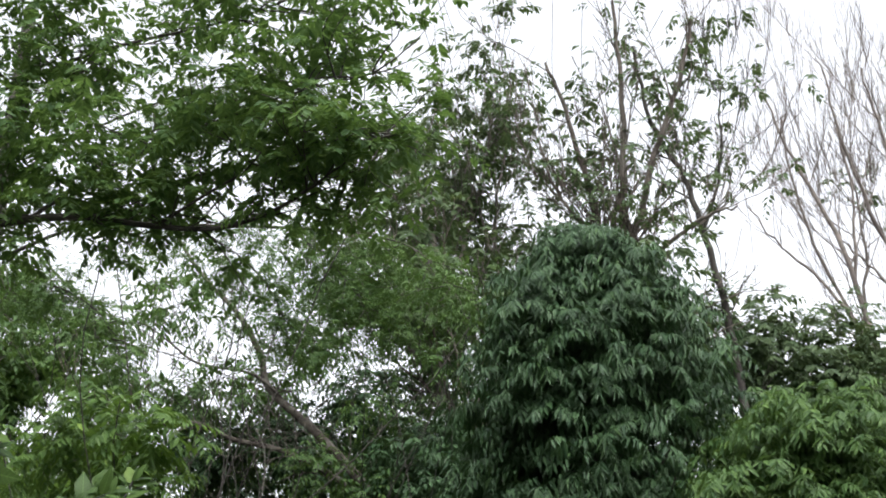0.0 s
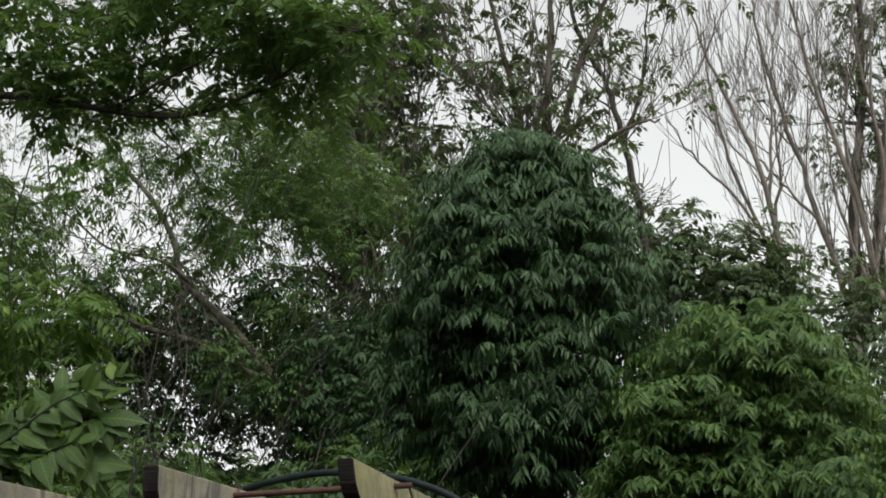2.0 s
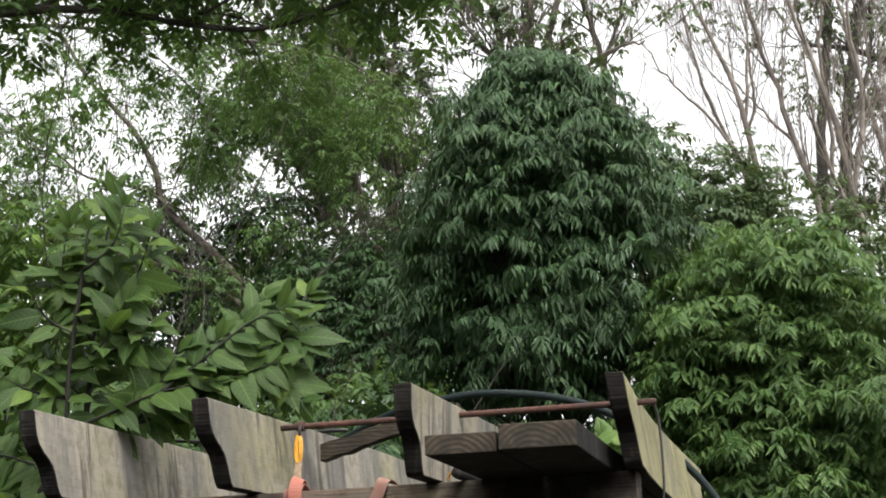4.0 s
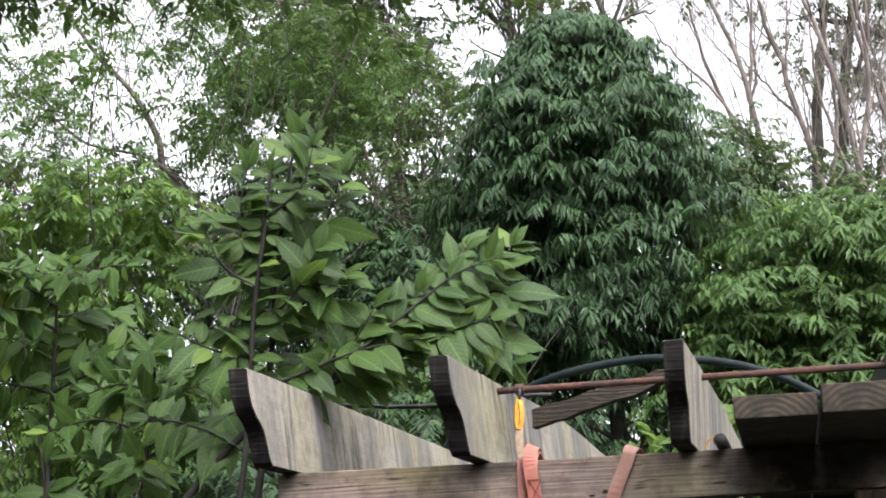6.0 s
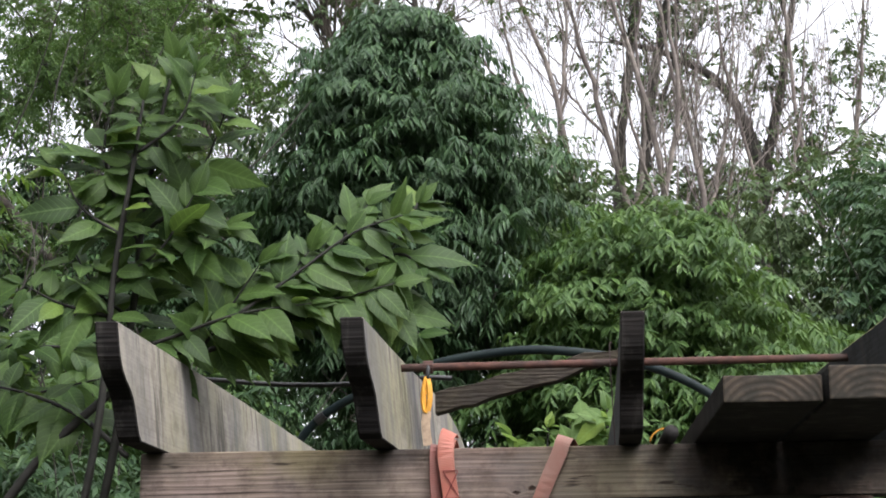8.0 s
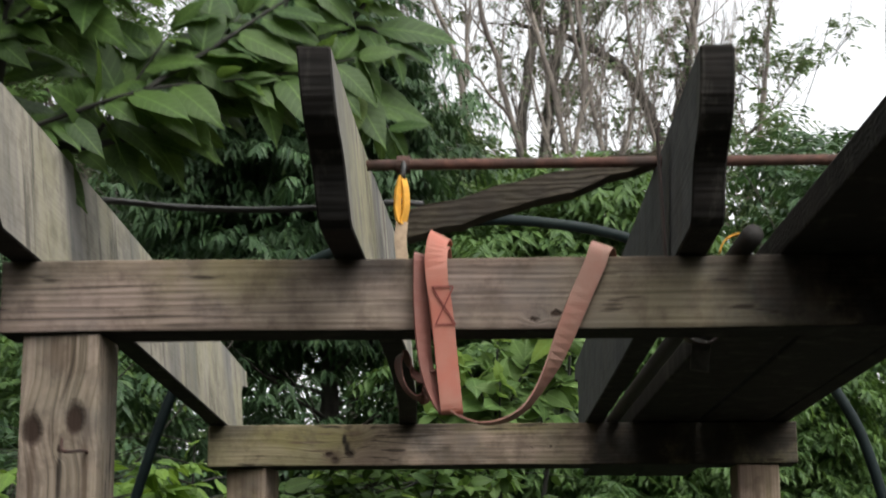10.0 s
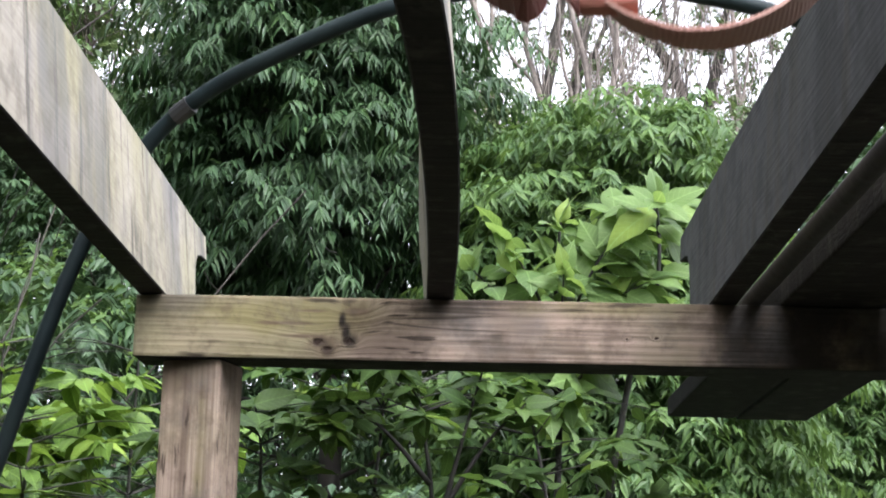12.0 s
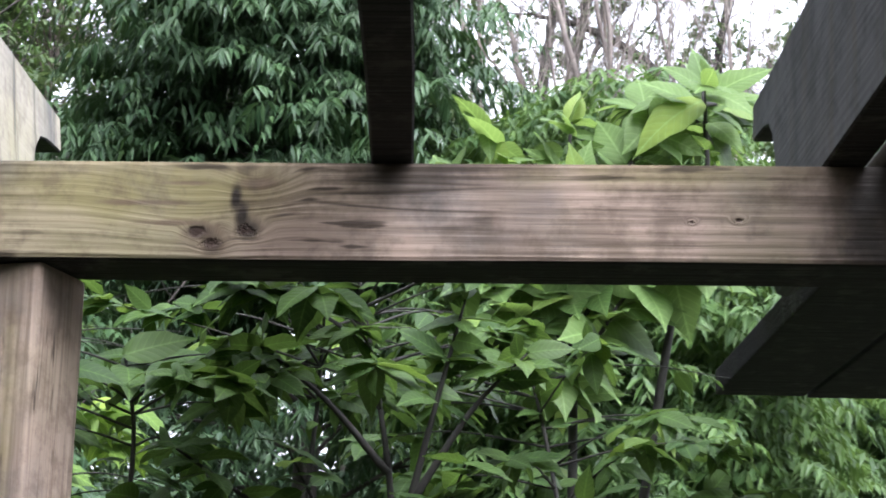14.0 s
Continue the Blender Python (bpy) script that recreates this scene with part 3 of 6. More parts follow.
def rafter(front, back, rights, lean, left=None, right=RAFTER):
    """A plank on edge with an ogee cut at both ends. rights: (y, x) of the lower right edge from front to back; lean: how far the top stands to the left."""
    h, th = HIGH - TOP, 0.038
    ogee = [(0.0, h - 0.034), (0.003, h - 0.056), (0.013, h - 0.076), (0.030, h - 0.092), (0.052, h - 0.104), (0.068, h - 0.118), (0.077, h - 0.138), (0.083, h - 0.160), (0.090, 0.008), (0.100, 0.0)]
    tail = [(0.0, h - 0.042), (0.03, h - 0.045), (0.07, h - 0.049), (0.10, h - 0.056), (0.122, h - 0.074), (0.134, h - 0.10), (0.142, h - 0.13), (0.150, h - 0.16), (0.156, 0.008), (0.164, 0.0)]
    st = [(front + y, z, 1) for y, z in ogee]
    n = 26
    st += [(front + 0.122 + (back - front - 0.310) * k / n, 0.0, 0) for k in range(1, n)]
    st += [(back - y, z, 1) for y, z in reversed(tail)]
    ys, xs = [r[0] for r in rights], [r[1] for r in rights]
    line = spline([(x, y, 0) for y, x in rights], 12)
    ly, lx = [p.y for p in line], [p.x for p in line]
    bm = bmesh.new()
    rows = []
    for y, z, _ in st:
        x = float(np.interp(y, ly, lx))
        mid = (z + h) / 2
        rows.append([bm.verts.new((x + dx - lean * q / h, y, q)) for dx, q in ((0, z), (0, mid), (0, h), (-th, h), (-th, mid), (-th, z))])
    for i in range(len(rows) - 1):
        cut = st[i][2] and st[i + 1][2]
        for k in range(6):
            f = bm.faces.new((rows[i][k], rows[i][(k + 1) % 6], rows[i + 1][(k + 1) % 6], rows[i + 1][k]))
            # black bottom strip: mould on the cut ends, painted shade along the underside
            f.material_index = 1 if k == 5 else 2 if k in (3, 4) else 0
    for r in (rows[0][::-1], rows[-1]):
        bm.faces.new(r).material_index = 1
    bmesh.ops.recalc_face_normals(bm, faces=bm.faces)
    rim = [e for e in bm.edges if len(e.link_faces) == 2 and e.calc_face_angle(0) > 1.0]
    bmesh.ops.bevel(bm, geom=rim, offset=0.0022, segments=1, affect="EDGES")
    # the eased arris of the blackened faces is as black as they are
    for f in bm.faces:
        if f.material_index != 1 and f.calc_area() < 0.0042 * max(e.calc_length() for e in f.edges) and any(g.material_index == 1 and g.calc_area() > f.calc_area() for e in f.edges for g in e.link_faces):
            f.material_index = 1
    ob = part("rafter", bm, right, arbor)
    ob.data.materials.append(MOULD_SHADE)
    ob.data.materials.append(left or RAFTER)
    ob.matrix_basis = pose(0, 0, TOP + 0.001)
    return ob


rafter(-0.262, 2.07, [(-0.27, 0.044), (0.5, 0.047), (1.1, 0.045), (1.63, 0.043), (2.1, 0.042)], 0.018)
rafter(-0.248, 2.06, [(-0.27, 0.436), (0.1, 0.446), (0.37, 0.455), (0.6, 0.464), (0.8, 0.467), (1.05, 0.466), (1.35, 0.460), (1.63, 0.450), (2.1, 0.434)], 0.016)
# the last two rafters carry painted shade on their left faces
rafter(-0.240, 2.01, [(-0.27, 0.860), (0.55, 0.859), (1.0, 0.855), (1.63, 0.846), (2.1, 0.840)], -0.006, SHADED_GREY)
rafter(-0.175, 1.99, [(-0.29, 1.325), (0.0, 1.306), (0.2, 1.291), (0.67, 1.266), (1.2, 1.250), (1.63, 1.242), (2.0, 1.236)], 0.022, SHADED_BLUE, MOSSY)

# ---- loose things on the pergola ----


def loose_board(size, at, seed, label, rz=0.0, rx=0.0):
    ob = part("board", timber(size, 0.003, 0.001, 10, 1, seed), BOARD, None, label)
    ob.matrix_basis = pose(*at, rx, 0, rz)
    ob.data.materials.append(MOULD_SHADE)
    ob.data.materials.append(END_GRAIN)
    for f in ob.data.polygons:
        # underside and long sides painted near-black for the shade they lie in
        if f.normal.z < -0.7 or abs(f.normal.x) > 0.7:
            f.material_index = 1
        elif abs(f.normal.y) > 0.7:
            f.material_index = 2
    return tagged(ob, category="board", group="boards laid across the beams")


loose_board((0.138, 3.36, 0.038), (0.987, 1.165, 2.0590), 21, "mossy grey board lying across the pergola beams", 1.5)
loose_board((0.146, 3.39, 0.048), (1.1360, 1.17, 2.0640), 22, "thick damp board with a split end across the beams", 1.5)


def pole():
    top = thing("pole", (0.9, 0.5, 2.04), "thin dark round pole lying beside the boards", "pole")
    v, f = tube([(0.908, -0.045, 2.053), (0.900, 0.4, 2.0535), (0.888, 0.9, 2.053), (0.872, 1.63, 2.053), (0.862, 2.15, 2.052)], 0.013, 12)
    part_np("shaft", v, f, POLE, top, smooth=True)
    ring = []
    for i in range(15):
        a = math.pi * (0.52 + 0.46 * i / 14)
        ring.append((0.901 + 0.026 * math.cos(a), 0.005, 2.041 + 0.024 * math.sin(a)))
    bm = bmesh.new()
    ribbon(bm, ring, (0, 1, 0), 0.013, 0.002)
    part("tie", bm, YELLOW, top, "yellow webbing tie")
    return top


def ribbon(bm, points, across, width, thick, uv=True):
    """A strip of webbing along the points; across: the way of its width, one for all or one a point."""
    P = [Vector(p) for p in points]
    A = [Vector(a).normalized() for a in across] if isinstance(across, list) else [Vector(across).normalized()] * len(P)
    rows, run = [], 0.0
    lay = bm.loops.layers.uv.verify()
    us = []
    for i, p in enumerate(P):
        d = (P[min(i + 1, len(P) - 1)] - P[max(i - 1, 0)]).normalized()
        a = (A[i] - d * A[i].dot(d)).normalized()
        n = d.cross(a).normalized()
        if i:
            run += (p - P[i - 1]).length
        us.append(run)
        h, t = a * width / 2, n * thick / 2
        rows.append([bm.verts.new(p - h - t), bm.verts.new(p + h - t), bm.verts.new(p + h + t), bm.verts.new(p - h + t)])
    for i in range(len(P) - 1):
        for k in range(4):
            q = (rows[i][k], rows[i][(k + 1) % 4], rows[i + 1][(k + 1) % 4], rows[i + 1][k])
            f = bm.faces.new(q)
            for lp, (u, w) in zip(f.loops, ((0, us[i]), (1, us[i]), (1, us[i + 1]), (0, us[i + 1]))):
                lp[lay].uv = (u * width, w)
    bm.faces.new(rows[0][::-1])
    bm.faces.new(rows[-1])
    return bm


pole()


def red_strap():
    top = thing("webbing_strap", (0.60, -0.02, 2.04), "faded red webbing tow strap draped over the front beam", "strap")
    # the doubled sewn loop that hangs on the front face
    loop = spline([(0.536, 0.06, 2.0435), (0.536, 0.035, 2.0475), (0.535, 0.012, 2.057), (0.533, -0.002, 2.051), (0.531, -0.008, 2.034), (0.533, -0.010, 1.99), (0.540, -0.011, 1.93), (0.546, -0.012, 1.87), (0.548, -0.014, 1.849),
                   (0.549, -0.021, 1.846), (0.548, -0.026, 1.856), (0.543, -0.022, 1.91), (0.538, -0.019, 1.965), (0.530, -0.018, 2.02), (0.531, -0.011, 2.051), (0.535, 0.004, 2.066), (0.538, 0.02, 2.060)], 4)
    bm = ribbon(bmesh.new(), loop, [(1, 0.35 * max(0.0, min(1.0, (p.z - 2.02) / 0.03)), -0.5 * max(0.0, min(1.0, (p.z - 2.03) / 0.03))) for p in loop], 0.026, 0.0022)
    sewn = part("sewn_loop", bm, STRAP, top)
    seam = bmesh.new()
    for a, b in (((0.525, 1.998), (0.551, 1.998)), ((0.529, 1.952), (0.555, 1.952)), ((0.526, 1.997), (0.553, 1.953)), ((0.551, 1.997), (0.530, 1.953))):
        ribbon(seam, [(a[0], -0.0215, a[1]), ((a[0] + b[0]) / 2, -0.0215, (a[1] + b[1]) / 2), (b[0], -0.0215, b[1])], (0, 0, 1) if a[1] == b[1] else (1, 0, 0), 0.0016, 0.0012)
    part("stitching", seam, plain("dark_red_thread", (0.16, 0.03, 0.025), 0.8, 0, 0.2, 60, 0), sewn, "dark red cross stitching")
    # second layer, seen half from its edge, that passes under the beam and turns
    back = spline([(0.518, 0.045, 2.0425), (0.517, 0.012, 2.044), (0.514, -0.006, 2.03), (0.513, -0.009, 1.98), (0.515, -0.012, 1.93), (0.521, -0.016, 1.89), (0.532, -0.014, 1.862), (0.541, -0.012, 1.85)], 4)
    n = len(back)
    ac = [(0.75 + 0.2 * math.sin(i * 0.25), 0.55 + 0.35 * i / n, 0.0) for i in range(n)]
    part("webbing", ribbon(bmesh.new(), back, ac, 0.026, 0.002), STRAP_DULL, top)
    turn = spline([(0.535, -0.010, 1.90), (0.525, 0.02, 1.893), (0.505, 0.05, 1.905), (0.488, 0.06, 1.930), (0.482, 0.055, 1.915), (0.492, 0.045, 1.885), (0.510, 0.04, 1.872), (0.520, 0.05, 1.89), (0.519, 0.06, 1.915)], 5)
    n = len(turn)
    ac = [(0.5 * math.cos(i * 0.2), 0.9, 0.5 * math.sin(i * 0.2)) for i in range(n)]
    part("webbing", ribbon(bmesh.new(), turn, ac, 0.026, 0.002), STRAP_DULL, top, "twisted dark tail of the strap")
    # the slack that swings to the right and goes back over the beam
    slack = spline([(0.549, -0.013, 1.850), (0.562, -0.016, 1.841), (0.585, -0.018, 1.834), (0.612, -0.018, 1.838), (0.638, -0.017, 1.855), (0.664, -0.015, 1.895), (0.682, -0.012, 1.935), (0.703, -0.010, 1.985), (0.722, -0.009, 2.027), (0.729, -0.005, 2.047), (0.735, 0.012, 2.054), (0.741, 0.04, 2.046), (0.752, 0.085, 2.042)], 4)
    n = len(slack)
    ac = []
    for i in range(n):
        s = i / (n - 1)
        k = min(1, max(0, (s - 0.35) / 0.25))
        ac.append((0.25 + 0.7 * k, 0.9 - 0.75 * k, 0.0 - 0.30 * k))
    part("webbing", ribbon(bmesh.new(), slack, ac, 0.026, 0.002), STRAP_PALE, top, "sun-faded slack of the strap")
    return top


red_strap()


def dark_strap():
    top = thing("webbing_strap", (0.86, 0.125, 2.04), "dark wet webbing strap looped under the boards", "strap")
    loop = spline([(0.815, 0.075, 2.227), (0.812, 0.075, 2.210), (0.815, 0.075, 2.100), (0.818, 0.075, 2.030), (0.832, 0.085, 1.965), (0.855, 0.105, 1.948), (0.882, 0.125, 1.958), (0.898, 0.145, 2.005), (0.902, 0.155, 2.035)], 5)
    part("webbing", ribbon(bmesh.new(), loop, (0, 1, 0.1), 0.026, 0.002), DARK_WEB, top)
    tail = spline([(0.862, 0.110, 1.954), (0.860, 0.103, 1.940), (0.858, 0.101, 1.926), (0.857, 0.100, 1.912)], 4)
    part("tail", ribbon(bmesh.new(), tail, (0.9, 0.4, 0), 0.026, 0.002), GREY_WEB, top, "grey frayed end of the strap")
    return top


dark_strap()


def iron_rod():
    top = thing("iron_rod", (0.85, 0.2, 2.19), "rusty iron rod threaded through the rafters", "rod")
    pts = [(0.425, 0.177, 2.204), (0.47, 0.177, 2.205), (0.85, 0.177, 2.206), (1.25, 0.177, 2.206), (1.315, 0.177, 2.206)]
    v, f = tube(pts, 0.0075, 10)
    bar = part_np("rod", v, f, RUST, top, smooth=True)
    v, f = tube([(0.474, 0.177, 2.205), (0.492, 0.177, 2.205)], 0.012, 12)
    part_np("nut", v, f, RUST, bar)
    return top


iron_rod()


def yellow_sling():
    top = thing("rope_sling", (0.478, 0.147, 2.130), "yellow webbing sling hanging from the iron rod", "sling")
    loop = spline([(0.481, 0.177, 2.214), (0.484, 0.165, 2.200), (0.482, 0.163, 2.182)], 4)
    v, f = tube(loop, 0.004, 8)
    part_np("cord", v, f, CABLE, top, smooth=True)
    ring = spline([(0.482, 0.163, 2.184), (0.4775, 0.159, 2.165), (0.476, 0.157, 2.140), (0.481, 0.157, 2.120), (0.487, 0.158, 2.140), (0.4865, 0.160, 2.165), (0.483, 0.163, 2.182)], 4)
    part("loop", ribbon(bmesh.new(), ring, (0.75, 0.65, 0), 0.010, 0.004), YELLOW, top)
    tail = spline([(0.482, 0.157, 2.122), (0.480, 0.155, 2.095), (0.484, 0.153, 2.060)], 4)
    part("tail", ribbon(bmesh.new(), tail, (1, 0.2, 0), 0.016, 0.003), TAPE, top, "dull brown end of the sling")
    return top


yellow_sling()


def rotten_plank():
    bm = bmesh.new()
    A, B = Vector((0.482, 0.34, 2.158)), Vector((0.842, 0.26, 2.236))
    d = (B - A)
    n = 14
    rows = []
    for i in range(n + 1):
        t = i / n
        p = A + d * t
        h = 0.040 * (1 - 0.3 * t) * (1 if t < 0.75 else 1 - (t - 0.75) * 2.2)
        h = max(0.012, h + 0.004 * noise.noise(Vector((i * 0.7, 0, 0))))
        w = 0.022
        off = 0.008 * noise.noise(Vector((i * 0.5, 4, 0)))
        rows.append([bm.verts.new(p + Vector((0, y, z + off))) for y, z in ((-w, -h / 2), (w, -h / 2), (w, h / 2), (0, h / 2 + 0.004), (-w, h / 2))])
    for i in range(n):
        for k in range(5):
            bm.faces.new((rows[i][k], rows[i][(k + 1) % 5], rows[i + 1][(k + 1) % 5], rows[i + 1][k]))
    bm.faces.new(rows[0][::-1])
    bm.faces.new(rows[-1])
    bmesh.ops.recalc_face_normals(bm, faces=bm.faces)
    ob = part("plank", bm, OLDWOOD, None, "rotten broken grey plank wedged between two rafters")
    return tagged(ob, category="plank")


rotten_plank()


def garden_hose():
    top = thing("garden_hose", (-0.30, 1.6, 0.0), "dark green black hose arched over the pergola", "hose")
    line = spline([(-0.36, 1.64, 0.02), (-0.30, 1.64, 0.9), (-0.225, 1.63, 1.58), (-0.160, 1.62, 1.83), (-0.072, 1.62, 2.11), (0.008, 1.61, 2.245), (0.09, 1.57, 2.31), (0.20, 1.52, 2.355), (0.35, 1.47, 2.405), (0.50, 1.45, 2.43),
                   (0.66, 1.45, 2.438), (0.86, 1.46, 2.41), (1.03, 1.47, 2.345), (1.18, 1.48, 2.235), (1.31, 1.48, 2.08), (1.39, 1.48, 1.873), (1.50, 1.48, 1.3), (1.60, 1.50, 0.6), (1.64, 1.50, 0.02)], 8)
    v, f = tube(line, 0.0115, 12)
    line_ = part_np("hose", v, f, HOSE, top, smooth=True)
    for p, q in (((0.052, 1.588, 2.284), (0.075, 1.577, 2.300)), ((-0.268, 1.636, 1.15), (-0.262, 1.636, 1.20))):
        v, f = tube([p, q], 0.0140, 12)
        part_np("coupling", v, f, CABLE, line_, "dark hose coupling")
    return top


garden_hose()


def cable(points, r, label, mat=CABLE):
    v, f = tube(spline(points, 8), r, 8)
    ob = part_np("cable", v, f, mat, None, label, True)
    return tagged(ob, category="cable")


cable([(1.309, 0.177, 2.205), (1.318, 0.185, 2.15), (1.322, 0.165, 2.02), (1.312, 0.15, 1.9), (1.32, 0.14, 1.75)], 0.003, "thin dark cord hanging beside the outer rafter")
cable([(-0.05, 0.44, 2.230), (0.03, 0.45, 2.2305), (0.13, 0.46, 2.222), (0.25, 0.47, 2.219), (0.36, 0.475, 2.223), (0.45, 0.48, 2.2305), (0.50, 0.49, 2.23)], 0.005, "thin black cable lying across two rafters")


def bent_nail(at, turn, name="nail"):
    v, f = tube(spline([(0, 0.02, 0), (0, -0.012, 0), (0.012, -0.02, 0.002), (0.024, -0.018, 0.0), (0.026, -0.012, -0.014)], 3), 0.0022, 6)
    ob = part_np(name, v, f, RUST, None, "rusty bent nail driven into a post")
    ob.matrix_basis = pose(*at, 0, turn, 0)
    return tagged(ob, category="nail", group="bent nails")


bent_nail((0.112, 0.0, 1.806), 180)
bent_nail((1.172, 1.634, 1.872), 90)
bent_nail((1.172, 1.634, 1.84), 0)

# ---- broad-leaved saplings: each leaf a blade of its own ----


def blade(seed, curl, leaf=LEAF_BIG, wide=1.0):
    """A broad pointed leaf along +y, one metre long, folded on its midrib, with a wavy edge."""
    rng = np.random.default_rng(seed)
    prof = [(0.0, 0.0), (0.05, 0.11), (0.14, 0.20), (0.28, 0.245), (0.45, 0.235), (0.62, 0.185), (0.78, 0.105), (0.90, 0.035), (1.0, 0.0)]
    vs, fs, rows = [], [], []
    for i, (y, w) in enumerate(prof):
        z = -curl * y * y
        row = []
        for s in (-1, -0.5, 0, 0.5, 1):
            lift = 0.10 * abs(s) * w / 0.285 - 0.07 * (abs(s) == 1) * w / 0.285
            wave = 0.018 * math.sin(y * 17 + s * 2 + seed) * abs(s)
            row.append(len(vs))
            vs.append((s * w * wide, y - 0.05 * abs(s) * (y < 0.1), z + lift + wave))
        rows.append(row)
    for a, b in zip(rows, rows[1:]):
        for k in range(4):
            fs.append((a[k], a[k + 1], b[k + 1], b[k]))
    me = bpy.data.meshes.new("leaf")
    me.from_pydata(vs, [], fs)
    me.materials.append(leaf)
    me.shade_smooth()
    return me


BLADES = [blade(3, 0.10), blade(4, 0.22), blade(5, 0.32), blade(6, 0.16)]
OLD_BLADES = [blade(3, 0.14, LEAF_OLD), blade(4, 0.26, LEAF_OLD), blade(5, 0.36, LEAF_OLD), blade(6, 0.20, LEAF_OLD)]


FRESH_BLADES = [blade(3, 0.12, LEAF_FRESH), blade(4, 0.24, LEAF_FRESH), blade(5, 0.34, LEAF_FRESH), blade(6, 0.18, LEAF_FRESH)]
PALE_BLADES = [blade(3, 0.24, LEAF_PALE, 1.2), blade(4, 0.34, LEAF_PALE, 1.2), blade(5, 0.42, LEAF_PALE, 1.3), blade(6, 0.30, LEAF_PALE, 1.1)]


def put_leaf(parent, base, way, up, size, mesh):
    y = Vector(way).normalized()
    x = y.cross(Vector(up)).normalized()
    z = x.cross(y)
    m = Matrix((x, y, z)).transposed().to_4x4()
    m.translation = base
    ob = new("leaf", mesh)
    hang(ob, parent)
    ob.matrix_basis = m @ Matrix.Diagonal((size, size, size, 1))
    return ob


def sapling(name, root, stems, label, seed, pitch=0.045, size=0.115, limit=290, wind=(0.25, 0, 0), tilt=(0.1, -0.75, 0.75), whorl=0, blades=BLADES, loose=0.45):
    """A broad-leaved sapling: stems are lists of points; leaves stand in two ranks along the outer part of each, blades turned to the open side."""
    rng = np.random.default_rng(seed)
    top = thing(name, root, label, "sapling", "broad-leaved saplings")
    count = 0
    for si, (pts, r, start) in enumerate(stems):
        line = spline(pts, 7)
        v, f = tube(line, [r * (1 - 0.75 * i / (len(line) - 1)) for i in range(len(line))], 7)
        stem = part_np("stem", v, f, TWIG, top, smooth=True)
        acc, side = 0.0, 1.0
        total = sum((line[i + 1] - line[i]).length for i in range(len(line) - 1))
        run = 0.0
        for i in range(len(line) - 1):
            seg = line[i + 1] - line[i]
            run += seg.length
            acc += seg.length
            if run / total < start:
                acc = 0.0
                continue
            while acc > pitch and count < limit:
                acc -= pitch * rng.uniform(0.8, 1.2)
                t = seg.normalized()
                up = (Vector(tilt) + Vector(rng.normal(0, loose, 3))).normalized()
                lat = t.cross(up)
                lat = lat.normalized() if lat.length > 0.1 else Vector((1, 0, 0))
                for s in (side, -side):
                    if count >= limit:
                        break
                    w = lat * s * rng.uniform(0.7, 1.1) + t * rng.uniform(0.2, 0.7) + Vector((0, 0, rng.uniform(-0.45, 0.05))) + Vector(wind) + Vector(rng.normal(0, loose * 0.55, 3))
                    k = size * rng.uniform(0.6, 1.2) * (1.0 - 0.3 * max(0, (run / total - 0.8) / 0.2))
                    put_leaf(stem, line[i] + w.normalized() * 0.010, w, up, k, blades[int(rng.integers(0, 4))])
                    count += 1
                side = -side
        t = (line[-1] - line[-3]).normalized()
        turn = rng.uniform(0, 6.28)
        for k in range(whorl):
            if count < limit:
                a = turn + 2.4 * k
                w = Vector((math.cos(a), math.sin(a), 0)) * (0.7 + 0.06 * k) + t * 0.25 + Vector((0, 0, rng.uniform(-0.55, 0.15)))
                put_leaf(stem, line[-1 - min(k // 2, len(line) - 2)], w, Vector((0, -0.25, 1)) + Vector(rng.normal(0, 0.42, 3)), size * rng.uniform(0.7, 1.25), blades[int(rng.integers(0, 4))])
                count += 1
        for k in range(3):
            if count < limit + 12 and not whorl:
                w = t + Vector(rng.normal(0, 0.45, 3)) + Vector(wind) * 0.5
                put_leaf(stem, line[-1], w, Vector(tilt) + Vector(rng.normal(0, 0.3, 3)), size * rng.uniform(0.5, 0.75), blades[int(rng.integers(0, 4))])
                count += 1
    return top


def side_shoots(rng, base_pts, n, reach, rise, first=0.4, r=0.005, bias=(0, 0, 0)):
    line = spline(base_pts, 7)
    out = []
    for k in range(n):
        i = int(len(line) * (first + (0.97 - first) * (k + rng.uniform(0, 0.6)) / n))
        p = line[min(i, len(line) - 1)]
        a = rng.uniform(0, 2 * math.pi)
        d = Vector((math.cos(a), math.sin(a), 0)) + Vector(bias)
        L = reach * rng.uniform(0.7, 1.25)
        q = p + d * L * 0.5 + Vector((0, 0, rise * L * 0.5))
        e = p + d * L + Vector((0, 0, rise * L * rng.uniform(0.2, 0.9)))
        out.append(([p, q, e], r, 0.15))
    return out


rng = np.random.default_rng(5)
main = [(-0.633, 0.265, 0), (-0.409, 0.257, 1.105), (-0.149, 0.242, 1.908), (-0.087, 0.234, 2.314), (-0.074, 0.234, 2.468), (-0.045, 0.234, 2.686), (-0.016, 0.234, 2.832)]
right = [(-0.943, 0.234, 0), (-0.593, 0.234, 1.507), (-0.314, 0.234, 1.979), (-0.137, 0.234, 2.166), (-0.005, 0.234, 2.25), (0.042, 0.242, 2.252), (0.195, 0.257, 2.301), (0.327, 0.289, 2.392), (0.409, 0.32, 2.473), (0.449, 0.343, 2.555)]
arc = [(-0.064, 0.234, 2.489), (0.008, 0.218, 2.54), (0.058, 0.211, 2.622), (0.094, 0.203, 2.716)]
